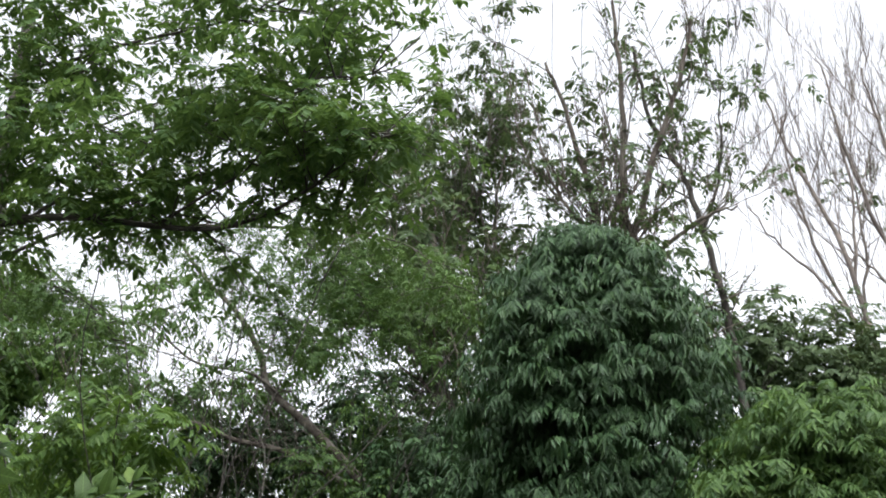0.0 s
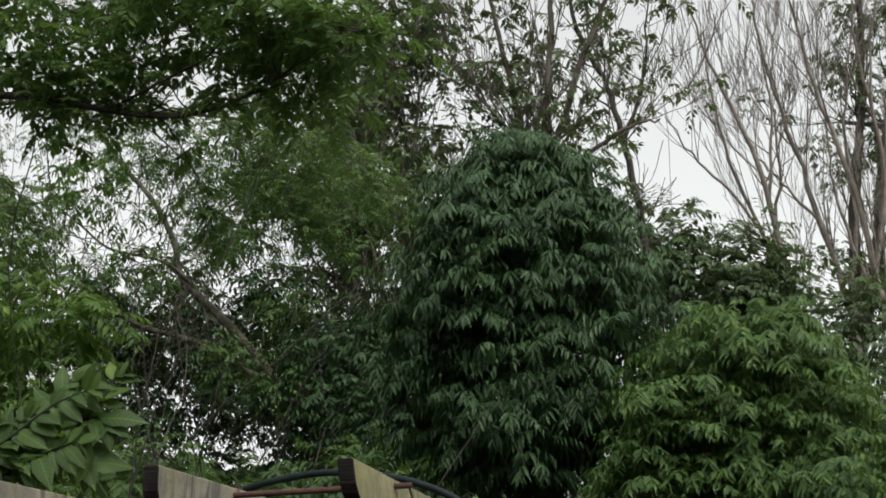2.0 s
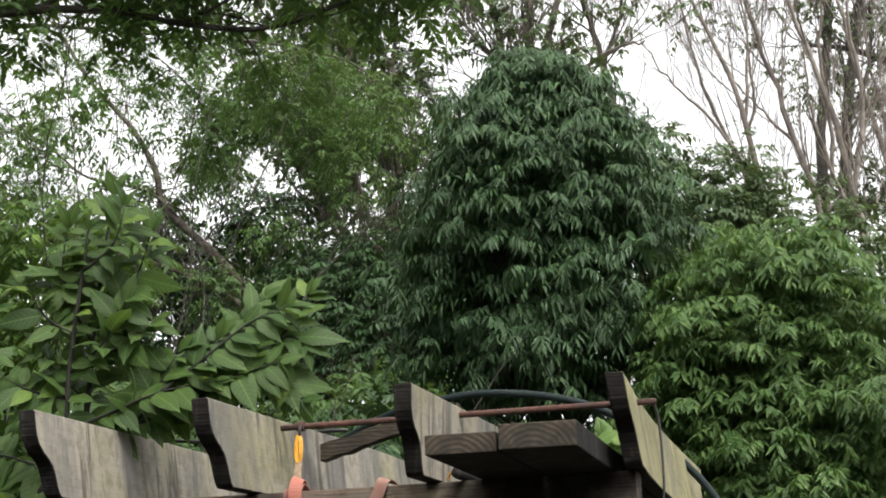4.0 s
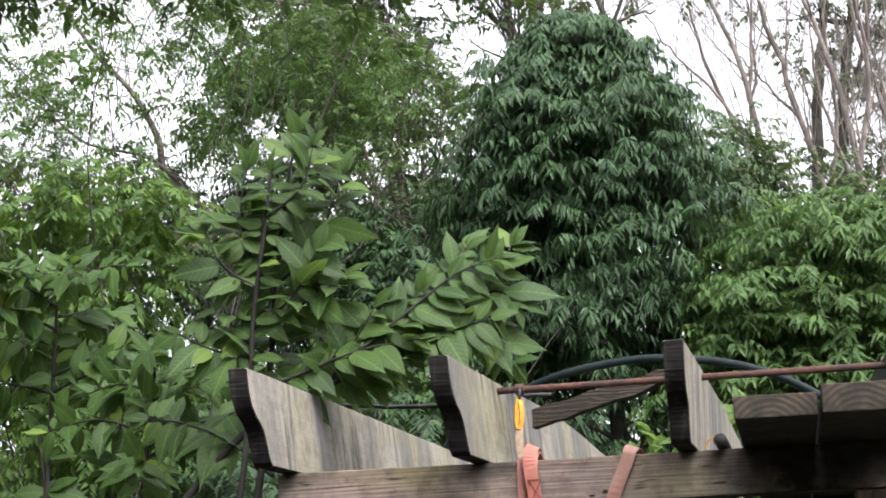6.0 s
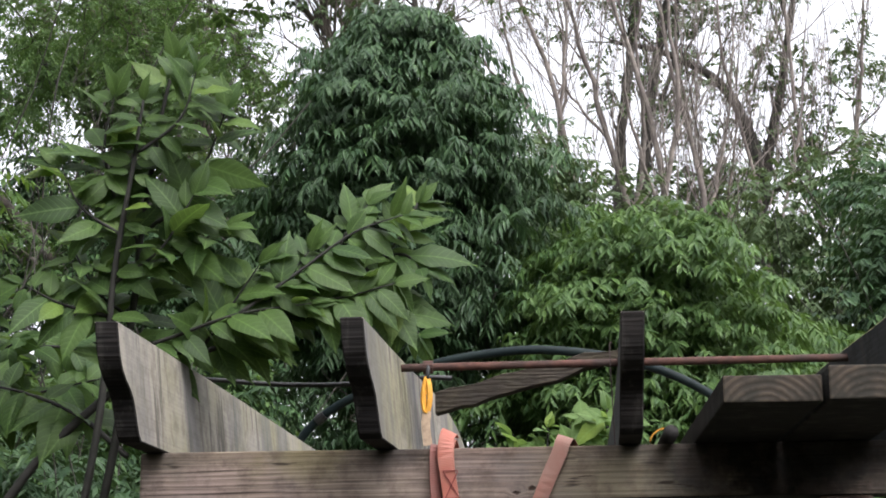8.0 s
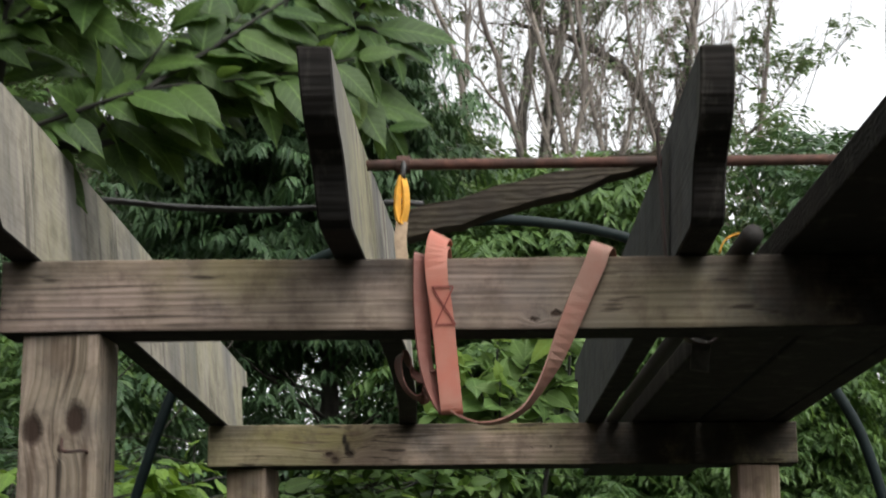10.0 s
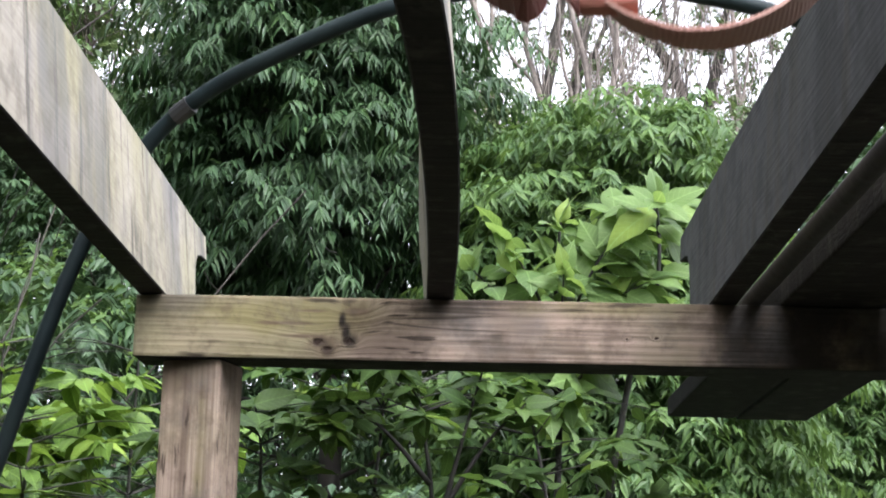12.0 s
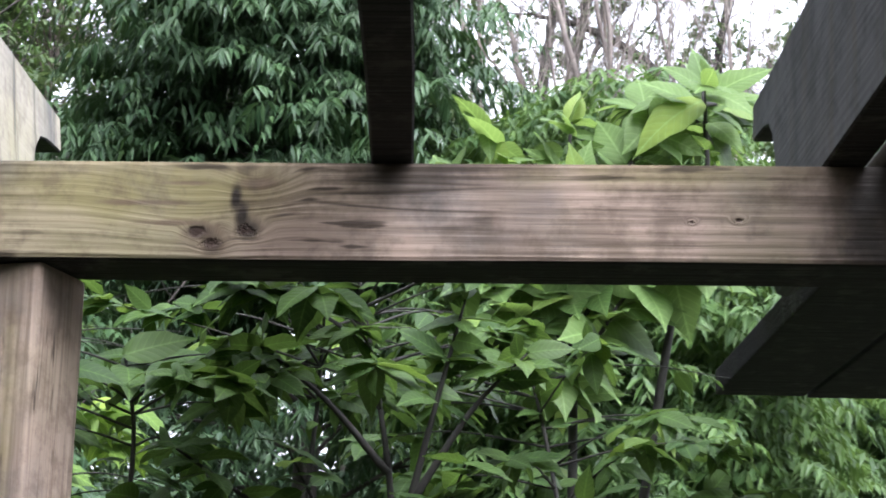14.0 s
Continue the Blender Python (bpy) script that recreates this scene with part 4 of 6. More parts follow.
arc2 = [(-0.074, 0.234, 2.458), (-0.117, 0.211, 2.541), (-0.139, 0.195, 2.646), (-0.12, 0.187, 2.75)]
low = [(-0.089, 0.242, 2.059), (-0.193, 0.265, 2.141), (-0.316, 0.296, 2.193), (-0.419, 0.328, 2.214)]
shoots = [([(0.195, 0.257, 2.301), (0.266, 0.234, 2.362), (0.358, 0.226, 2.372)], 0.004, 0.1), ([(0.297, 0.281, 2.382), (0.306, 0.281, 2.464), (0.357, 0.296, 2.546)], 0.004, 0.1), ([(0.388, 0.312, 2.443), (0.429, 0.296, 2.442), (0.459, 0.281, 2.411)], 0.004, 0.1),
          ([(0.042, 0.242, 2.252), (0.092, 0.218, 2.312), (0.163, 0.211, 2.414)], 0.004, 0.1), ([(0.113, 0.25, 2.271), (0.174, 0.234, 2.342), (0.255, 0.234, 2.444)], 0.004, 0.1), ([(-0.073, 0.234, 2.417), (0.009, 0.211, 2.437), (0.101, 0.195, 2.487)], 0.004, 0.1),
          ([(-0.077, 0.234, 2.314), (-0.145, 0.211, 2.366), (-0.199, 0.195, 2.459)], 0.004, 0.15), ([(0.327, 0.289, 2.392), (0.398, 0.273, 2.351), (0.46, 0.257, 2.279)], 0.004, 0.1)]
sapling("sapling", (-0.633, 0.265, 0), [(main, 0.012, 0.80), (right, 0.011, 0.80), (arc, 0.005, 0.05), (arc2, 0.005, 0.05), (low, 0.006, 0.25)] + shoots,
        "tall broad-leaved green sapling growing beside the pergola", 7, 0.025, 0.104, 299, (0.28, 0, -0.05), blades=OLD_BLADES, loose=0.32)

twin = [(-0.513, 0.172, 0), (-0.309, 0.172, 1.204), (-0.141, 0.172, 2.008), (-0.105, 0.172, 2.397), (-0.076, 0.164, 2.583), (-0.057, 0.164, 2.729)]
twin_shoots = [([(-0.105, 0.172, 2.376), (-0.013, 0.156, 2.437), (0.048, 0.156, 2.54)], 0.004, 0.1), ([(-0.096, 0.172, 2.469), (-0.169, 0.156, 2.521), (-0.212, 0.156, 2.605)], 0.004, 0.1), ([(-0.114, 0.172, 2.314), (-0.198, 0.156, 2.336), (-0.281, 0.156, 2.378)], 0.004, 0.1),
               ([(-0.067, 0.164, 2.624), (0.016, 0.156, 2.686), (0.046, 0.156, 2.78)], 0.004, 0.1), ([(-0.113, 0.172, 2.232), (0.01, 0.172, 2.272), (0.133, 0.172, 2.312), (0.266, 0.187, 2.331)], 0.005, 0.2), ([(0.133, 0.172, 2.312), (0.235, 0.203, 2.393), (0.337, 0.234, 2.474), (0.429, 0.265, 2.514)], 0.004, 0.2), ([(0.194, 0.195, 2.353), (0.296, 0.203, 2.341), (0.419, 0.218, 2.371)], 0.004, 0.2)]
sapling("sapling", (-0.513, 0.172, 0), [(twin, 0.011, 0.84)] + twin_shoots, "tall broad-leaved green sapling growing beside the pergola", 17, 0.028, 0.098, 250, (0.28, 0, -0.05), blades=OLD_BLADES, loose=0.32)

left2 = [(-0.624, 0.663, 0), (-0.604, 0.663, 1.111), (-0.57, 0.64, 1.915), (-0.535, 0.624, 2.217), (-0.517, 0.624, 2.38)]
sapling("sapling", (-0.624, 0.663, 0), [(left2, 0.011, 0.72)] + side_shoots(rng, left2, 11, 0.26, 0.3, 0.60), "leafy green sapling beyond the pergola corner", 8, 0.028, 0.10, 290)
left3 = [(-1.052, 1.014, 0), (-1.022, 1.014, 1.218), (-0.993, 1.014, 2.122), (-0.972, 1.014, 2.527), (-0.967, 1.014, 2.752)]
sapling("sapling", (-1.052, 1.014, 0), [(left3, 0.011, 0.7)] + side_shoots(rng, left3, 12, 0.28, 0.25, 0.62), "leafy green sapling in the thicket beside the pergola", 18, 0.028, 0.10, 299)

def rosette_shoots(rng, line, n, reach, rise, first):
    out = []
    for pts, r, start in side_shoots(rng, line, n, reach, rise, first, 0.0018):
        out.append((pts, r, 0.62))
    return out


s3 = [(-0.415, 2.18, 0), (-0.362, 2.18, 1.01), (-0.293, 2.149, 1.566), (-0.264, 2.149, 1.88)]
sapling("sapling", (-0.415, 2.18, 0), [(s3, 0.011, 0.9)] + rosette_shoots(rng, s3, 40, 0.24, 0.25, 0.5), "bushy light green sapling behind the back post", 9, 0.06, 0.058, 299, (0.05, 0, 0), (0, -0.3, 0.95), 8, blades=FRESH_BLADES)
for fx, fy, top_z, seed in ((-0.40, 2.42, 2.09, 61), (-0.19, 2.62, 2.11, 62), (-0.56, 2.66, 2.12, 63)):
    stem_line = [(fx - 0.03, fy, 0), (fx - 0.02, fy, 1.05), (fx, fy - 0.02, 1.70), (fx + 0.01, fy - 0.03, top_z)]
    sapling("sapling", (fx - 0.03, fy, 0), [(stem_line, 0.009, 0.9)] + rosette_shoots(rng, stem_line, 36, 0.22, 0.25, 0.70), "bushy yellow-green sapling in fresh leaf behind the back post", seed, 0.05, 0.066, 280, (0.05, 0, -0.1), (0, -0.3, 0.95), 8, blades=FRESH_BLADES)
s3b = [(-0.043, 2.304, 0), (-0.061, 2.273, 1.012), (-0.044, 2.242, 1.517), (-0.066, 2.242, 1.863)]
sapling("sapling", (-0.043, 2.304, 0), [(s3b, 0.010, 0.9)] + rosette_shoots(rng, s3b, 40, 0.22, 0.25, 0.5), "bushy light green sapling behind the back post", 19, 0.06, 0.058, 299, (0.05, 0, 0), (0, -0.3, 0.95), 8)
s4 = [(0.453, 2.087, 0), (0.445, 2.087, 1.114), (0.418, 2.087, 1.721), (0.4, 2.075, 1.891), (0.372, 2.056, 2.047)]
shoots = [([(0.418, 2.087, 1.721), (0.451, 2.075, 1.857), (0.493, 2.056, 2.012)], 0.006, 0.35), ([(0.435, 2.081, 1.788), (0.502, 2.068, 1.891), (0.562, 2.056, 1.952)], 0.005, 0.3), ([(0.409, 2.081, 1.822), (0.34, 2.056, 1.899), (0.261, 2.031, 1.96)], 0.005, 0.2),
          ([(0.428, 2.087, 1.636), (0.308, 2.056, 1.753), (0.186, 2.019, 1.838)], 0.006, 0.25), ([(0.428, 2.087, 1.6), (0.359, 2.044, 1.737), (0.306, 2.006, 1.839)], 0.005, 0.3), ([(0.436, 2.087, 1.62), (0.462, 2.031, 1.738), (0.496, 1.994, 1.823)], 0.005, 0.3),
          ([(0.445, 2.087, 1.569), (0.546, 2.056, 1.704), (0.632, 2.031, 1.79)], 0.005, 0.3), ([(0.308, 2.056, 1.753), (0.222, 2.031, 1.77), (0.135, 2.013, 1.786)], 0.004, 0.2), ([(0.445, 2.087, 1.519), (0.395, 2.025, 1.635), (0.36, 1.982, 1.703)], 0.005, 0.3), ([(0.445, 2.087, 1.468), (0.522, 2.025, 1.62), (0.565, 1.994, 1.704)], 0.005, 0.3),
          ([(0.436, 2.087, 1.468), (0.293, 2.031, 1.618), (0.206, 1.994, 1.684)], 0.005, 0.3)]
sapling("sapling", (0.453, 2.087, 0), [(s4, 0.007, 0.93)] + [(p, r, 0.6) for p, r, q in shoots] + rosette_shoots(rng, s4, 20, 0.2, 0.35, 0.74), "broad-leaved sapling with arching shoots behind the pergola", 10, 0.04, 0.058, 299, (0.0, 0, -0.15), (0, -0.3, 0.95), 9)
s4d = [(0.292, 2.18, 0), (0.301, 2.18, 1.114), (0.308, 2.18, 1.703), (0.322, 2.168, 1.915), (0.329, 2.149, 2.027)]
sapling("sapling", (0.292, 2.18, 0), [(s4d, 0.006, 0.93)] + rosette_shoots(rng, s4d, 26, 0.22, 0.3, 0.72), "broad-leaved sapling with arching shoots behind the pergola", 31, 0.04, 0.054, 299, (0.0, 0, -0.15), (0, -0.3, 0.95), 9)
s4b = [(0.097, 2.025, 0), (0.105, 2.025, 1.111), (0.13, 2.019, 1.659), (0.143, 2.006, 1.838), (0.131, 1.994, 1.934)]
sapling("sapling", (0.097, 2.025, 0), [(s4b, 0.006, 0.93)] + rosette_shoots(rng, s4b, 14, 0.14, 0.3, 0.74), "light green sapling close behind the back post", 29, 0.05, 0.066, 140, (0.05, 0, -0.1), (0, -0.3, 0.95), 8)
s4c = [(0.678, 2.428, 0), (0.67, 2.428, 1.016), (0.637, 2.428, 1.626), (0.603, 2.428, 1.873), (0.569, 2.428, 2.024)]
sapling("sapling", (0.678, 2.428, 0), [(s4c, 0.007, 0.9)] + rosette_shoots(rng, s4c, 24, 0.25, 0.2, 0.62), "bushy green sapling behind the pergola", 30, 0.04, 0.055, 290, (0.1, 0, -0.1), (0, -0.3, 0.95), 9)
s5 = [(0.603, 2.49, 0), (0.619, 2.49, 1.22), (0.635, 2.49, 1.973), (0.626, 2.49, 2.209), (0.634, 2.49, 2.363)]
shoots = [([(0.635, 2.49, 2.023), (0.551, 2.471, 2.175), (0.467, 2.453, 2.26)], 0.004, 0.2), ([(0.635, 2.49, 2.057), (0.718, 2.471, 2.193), (0.803, 2.453, 2.245)], 0.004, 0.2), ([(0.635, 2.49, 1.998), (0.719, 2.459, 2.125), (0.829, 2.428, 2.177)], 0.004, 0.2),
          ([(0.634, 2.49, 2.082), (0.585, 2.459, 2.227), (0.517, 2.44, 2.33)], 0.004, 0.2), ([(0.634, 2.49, 2.124), (0.693, 2.465, 2.261), (0.753, 2.447, 2.347)], 0.004, 0.2), ([(0.635, 2.49, 1.957), (0.569, 2.453, 2.074), (0.468, 2.428, 2.159)], 0.004, 0.2), ([(0.634, 2.49, 2.082), (0.636, 2.428, 2.193), (0.637, 2.397, 2.245)], 0.004, 0.2)]
sapling("sapling", (0.603, 2.49, 0), [(s5, 0.010, 0.86)] + shoots, "large-leaved sapling rising above the back beam", 11, 0.020, 0.098, 299, (0.3, 0, -0.05), (0, -0.55, 0.8), blades=PALE_BLADES)
s6 = [(0.676, 2.521, 0), (0.692, 2.521, 1.424), (0.759, 2.502, 2.024), (0.818, 2.49, 2.244), (0.819, 2.49, 2.415)]
sapling("sapling", (0.676, 2.521, 0), [(s6, 0.010, 0.88)] + side_shoots(rng, s6, 6, 0.10, 0.3, 0.86, 0.004), "large-leaved sapling in pale new leaf", 12, 0.024, 0.094, 160, (0.1, 0, 0), (0, -0.55, 0.8), blades=PALE_BLADES)

# ---- trees ----


def tree(name, at, label, category, trunks, boughs, bark, crowns, group=""):
    """trunks: tapered lines, joined; boughs: one list of lines for each limb with all its twigs."""
    top = thing(name, at, label, category, group)
    v, f = tubes(trunks, 10)
    part_np("trunk", v, f, bark, top, smooth=True)
    for b in boughs:
        v, f = tubes(b, 5)
        part_np("limb", v, f, bark, top, smooth=True)
    for nm, (v, f), mat, lab in crowns:
        part_np(nm, v.tolist(), f.tolist(), mat, top, lab)
    return top


def cone_crown(rng, x, y, z0, z1, profile, n, depth=0.55):
    """Points in the outer shell of a tapering crown with lobes; profile: radius at even steps from z0 to z1."""
    t = rng.uniform(0, 1, n)
    r = np.interp(t, np.linspace(0, 1, len(profile)), profile)
    t = t[rng.uniform(0, max(profile), n) < r + 0.15]
    r = np.interp(t, np.linspace(0, 1, len(profile)), profile)
    a = rng.uniform(0, 2 * np.pi, len(t))
    z = z0 + (z1 - z0) * t
    lob = np.array([0.86 + 0.42 * noise.noise(Vector((math.cos(b) * 1.6 + x, math.sin(b) * 1.6, h * 1.7))) for b, h in zip(a, z)])
    rr = r * lob * rng.uniform(depth ** 2, 1, len(t)) ** 0.5
    P = np.stack([x + rr * np.cos(a), y + rr * np.sin(a), z], 1)
    D = np.stack([np.cos(a), np.sin(a), 0.25 + 0.9 * t ** 3], 1)
    return P, D


def tiers(rng, x, y, z0, z1, profile, n, per, tuft=0.20):
    """Tufts set round a tapering crown like the ends of its boughs, each a small umbrella of sprays with gaps between."""
    P, D = [], []
    for k in range(n):
        t = rng.uniform(0, 1) ** 0.85
        r = float(np.interp(t, np.linspace(0, 1, len(profile)), profile))
        a = k * 2.39996 + rng.normal(0, 0.25)
        z = z0 + (z1 - z0) * t
        rr = r * rng.uniform(0.5, 1.06) * (0.88 + 0.4 * noise.noise(Vector((math.cos(a) * 1.6 + x, math.sin(a) * 1.6, z * 1.7))))
        c = np.array([x + rr * math.cos(a), y + rr * math.sin(a), z])
        m = int(per * rng.uniform(0.5, 1.5))
        b = rng.uniform(0, 2 * np.pi, m)
        q = rng.uniform(0, 1, m) ** 0.5
        size = tuft * rng.uniform(0.5, 1.4)
        off = np.stack([np.cos(b) * q, np.sin(b) * q, 0.55 * (1 - q * q)], 1) * size
        P.append(c + off)
        D.append(np.stack([np.cos(b) * (0.3 + q), np.sin(b) * (0.3 + q), 0.5 - 0.3 * q], 1) + 0.45 * np.array([math.cos(a), math.sin(a), 0]))
    return np.concatenate(P), np.concatenate(D)


# the dark rounded tree in the middle
rng = np.random.default_rng(21)
PROFILE = [0.42, 0.86, 0.98, 1.0, 0.97, 0.86, 0.74, 0.52, 0.12]
P, D = tiers(rng, -0.52, 8.66, 3.35, 5.97, PROFILE, 330, 12, 0.17)
P2, D2 = cone_crown(rng, -0.52, 8.66, 3.4, 5.4, [0.3, 0.74, 0.82, 0.84, 0.79, 0.66, 0.4], 1150, 0.1)
P4, D4 = tiers(rng, -0.5, 8.79, 2.3, 3.6, [0.6, 0.84, 1.0, 0.9], 60, 9, 0.18)
shoots_out = []
for k in range(80):
    q, a = rng.uniform(0.08, 1.0), rng.uniform(0, 2 * math.pi)
    w = float(np.interp(q * 8, range(9), PROFILE)) * rng.uniform(1.0, 1.16) + 0.02
    shoots_out.append((-0.52 + w * math.cos(a), 8.66 + w * math.sin(a), 3.35 + 2.62 * q, 0.13, 0.13, 0.10))
P7, D7 = in_clumps(rng, shoots_out, 9, 0.1)
P, D = np.concatenate([P, P2, P4, P7]), np.concatenate([D, D2, D4, D7])
stem = [([(-0.388, 8.726, -0.05), (-0.365, 8.69, 1.567), (-0.33, 8.665, 2.714), (-0.348, 8.665, 3.85), (-0.388, 8.665, 5.177)], [0.085, 0.07, 0.06, 0.045, 0.012])]
bough = []
for k in range(30):
    z = 2.4 + 2.3 * k / 30
    a = k * 2.4
    bough.append(limbs(rng, (-0.35, 8.66, z), (math.cos(a), math.sin(a), 0.45), 0.75 * (1 - 0.5 * k / 30), 0.016, 1, 2, 0.5, 0.0, 0.1))
tree("tree", (-0.388, 8.726, 0), "dark green rounded tree with drooping narrow leaves", "tree", stem, bough, BARK_DARK,
     [("crown", sprays(rng, P, D, 11, 0.21, 0.098, 0.024, 0.55, 0.4, 0.6, 0.8, 0.32), LEAF_DARK, "dark glossy drooping foliage")])

# the lighter tree beside it
rng = np.random.default_rng(22)
P, D = tiers(rng, 1.14, 8.15, 1.3, 4.30, [1.0, 1.1, 1.15, 1.12, 1.06, 0.96, 0.82, 0.44], 290, 13, 0.17)
P3, D3 = cone_crown(rng, 1.14, 8.15, 1.3, 4.1, [0.9, 1.0, 1.04, 1.0, 0.92, 0.8, 0.42], 2800, 0.15)
P6, D6 = tiers(rng, 0.62, 8.9, 3.3, 4.5, [0.5, 0.56, 0.54, 0.46, 0.32, 0.1], 60, 12, 0.17)
P4, D4 = tiers(rng, 2.66, 10.1, 2.1, 3.9, [0.5, 0.8, 0.85, 0.8, 0.6, 0.2], 90, 13, 0.19)
P5, D5 = cone_crown(rng, 2.66, 10.1, 2.1, 3.75, [0.4, 0.7, 0.75, 0.65, 0.3], 800, 0.2)
P, D = np.concatenate([P, P3, P4, P5, P6]), np.concatenate([D, D3, D4, D5, D6])
stem = [([(1.02, 8.2, -0.05), (1.03, 8.18, 1.2), (1.06, 8.16, 2.2), (1.12, 8.15, 3.6)], [0.06, 0.055, 0.045, 0.015]), ([(1.03, 8.18, 1.3), (1.25, 8.15, 2.0), (1.6, 8.15, 2.9)], [0.04, 0.035, 0.012]), ([(1.03, 8.18, 1.1), (1.8, 9.2, 2.0), (2.6, 10.1, 3.1)], [0.04, 0.03, 0.012]), ([(1.03, 8.18, 1.6), (0.8, 8.5, 2.8), (0.63, 8.85, 4.2)], [0.035, 0.028, 0.01])]
bough = []
for k in range(22):
    z = 1.4 + 2.0 * k / 22
    a = k * 2.4
    bough.append(limbs(rng, (1.06, 8.16, z), (math.cos(a), math.sin(a), 0.4), 0.75 * (1 - 0.4 * k / 22), 0.015, 1, 2, 0.5, 0.0, 0.1))
tree("tree", (1.02, 8.2, 0), "mid green spreading tree with hanging leaflets", "tree", stem, bough, BARK_DARK,
     [("crown", sprays(rng, P, D, 11, 0.21, 0.092, 0.029, 0.45, 0.3, 0.55, 0.9, 0.36), LEAF_MID, "fresh green hanging foliage")])

# tree whose low branch reaches in overhead, its leaves in flat layered tufts
rng = np.random.default_rng(23)
main = spline([(-4.2, 3.1, -0.05), (-4.15, 3.1, 2.278), (-4.0, 3, 3.746), (-3.9, 2.9, 5.504), (-3.8, 2.9, 7.329)], 4)
reach = spline([(-4.0, 3, 3.8), (-2.701, 2.9, 4.417), (-1.68, 2.7, 4.408), (-1.16, 2.7, 4.351), (-0.924, 2.7, 4.275), (-0.55, 2.7, 4.193), (-0.25, 2.7, 4.232), (0.003, 2.658, 4.319)], 5)
up1 = spline([(-1.55, 2.7, 4.391), (-1.168, 2.75, 4.592), (-0.734, 2.8, 4.724), (-0.248, 2.8, 4.809), (0.18, 2.8, 4.83)], 5)
up2 = spline([(-3.9, 2.9, 5.279), (-2.261, 3, 5.227), (-1.377, 3, 5.347), (-0.612, 3, 5.361), (-0.069, 3, 5.442)], 5)
up3 = spline([(-0.848, 2.7, 4.26), (-0.417, 2.7, 4.424), (0.011, 2.7, 4.5), (0.328, 2.7, 4.474)], 5)
up4 = spline([(-2.37, 2.85, 4.433), (-1.931, 2.8, 4.762), (-1.601, 2.8, 5.021), (-1.326, 2.8, 5.173)], 5)
up5 = spline([(-3.87, 2.9, 5.953), (-2.037, 3.1, 6.005), (-0.926, 3.2, 6.056), (-0.05, 3.2, 6.06)], 5)
boughs, tufts = [], []
for src, r, twigs, span, rise in ((reach, 0.026, 34, 0.26, 0.35), (up1, 0.012, 30, 0.28, 0.2), (up2, 0.016, 34, 0.30, 0.15), (up3, 0.009, 22, 0.24, 0.1), (up4, 0.010, 18, 0.22, 0.2), (up5, 0.016, 30, 0.34, 0.1)):
    lines = [(src, [r * (1 - 0.8 * i / len(src)) for i in range(len(src))])]
    for k in range(twigs):
        p = src[int(rng.integers(4, len(src)))]
        q = limbs(rng, p, (rng.normal(0.2, 0.8), rng.normal(0, 0.6), rng.normal(rise, 0.35)), span, 0.005, 1, 2, 0.6, 0, 0.12, thin=0.002)
        lines += q
        tufts += [(e[0][-1].x, e[0][-1].y, e[0][-1].z, 0.13, 0.13, 0.045) for e in q if rng.uniform() < 0.8]
    boughs.append(lines)
# the fuller part of the crown, with a gap in it
for k in range(520):
    x, y, z = rng.uniform(-3.0, 0.42), rng.normal(2.75, 0.28), rng.uniform(4.22, 5.9)
    if (-1.2 < x < -0.68 and z > 4.86) or x > 0.40 - 0.5 * max(0, z - 4.7) or (x > -0.3 and z < 4.35):
        continue
    tufts.append((x, y, z, rng.uniform(0.12, 0.2), rng.uniform(0.12, 0.2), 0.06))
for k in range(110):
    tufts.append((rng.uniform(-2.3, -0.75), rng.normal(2.75, 0.25), rng.uniform(4.32, 4.85), rng.uniform(0.10, 0.17), rng.uniform(0.10, 0.17), 0.05))
# unseen tufts added over the clearing beside the pergola to block light from the left
tufts += [(rng.uniform(-5.5, -2.3), rng.uniform(-2.5, 1.2), rng.uniform(4.4, 7.8), 0.7, 0.7, 0.33) for k in range(26)]
P, D = in_clumps(rng, tufts, 300, 0.05)
tree("tree", (-3.9, 3.6, 0), "leafy tree with a long low branch and layered tufts", "tree", [(main, [0.13 * (1 - 0.6 * i / len(main)) for i in range(len(main))])], boughs, BARK_DARK,
     [("crown", sprays(rng, P, D, 11, 0.13, 0.058, 0.026, 0.2, 0.2, 0.35, 1.0), LEAF_FINE, "layered tufts of small leaves")])

# feathery tree behind it with hanging sprays
rng = np.random.default_rng(24)
main = spline([(-6.325, 8.544, -0.05), (-6.201, 8.544, 2.646), (-6.075, 8.544, 5.012), (-5.819, 8.544, 7.254), (-5.558, 8.544, 9.035)], 4)
long_one = spline([(-5.883, 8.544, 6.625), (-4.811, 8.422, 6.746), (-3.531, 8.3, 6.481), (-2.649, 8.3, 6.304), (-2.224, 8.3, 6.185), (-1.803, 8.3, 6.006), (-1.486, 8.3, 5.649)], 5)
droop1 = spline([(-2.833, 8.3, 6.325), (-2.533, 8.3, 6.027), (-2.297, 8.3, 5.709), (-2.124, 8.3, 5.335)], 5)
droop2 = spline([(-5.948, 8.544, 6.001), (-5.436, 8.3, 6.282), (-4.93, 8.174, 6.128), (-4.56, 8.174, 5.864), (-4.378, 8.174, 5.547)], 5)
droop3 = spline([(-3.692, 8.3, 6.489), (-3.328, 8.361, 6.189), (-3.089, 8.422, 5.871), (-2.973, 8.422, 5.559)], 5)
high = spline([(-5.755, 8.544, 7.378), (-4.806, 8.544, 7.711), (-3.8, 8.544, 7.85), (-2.806, 8.544, 7.735)], 5)
boughs, tufts = [], []
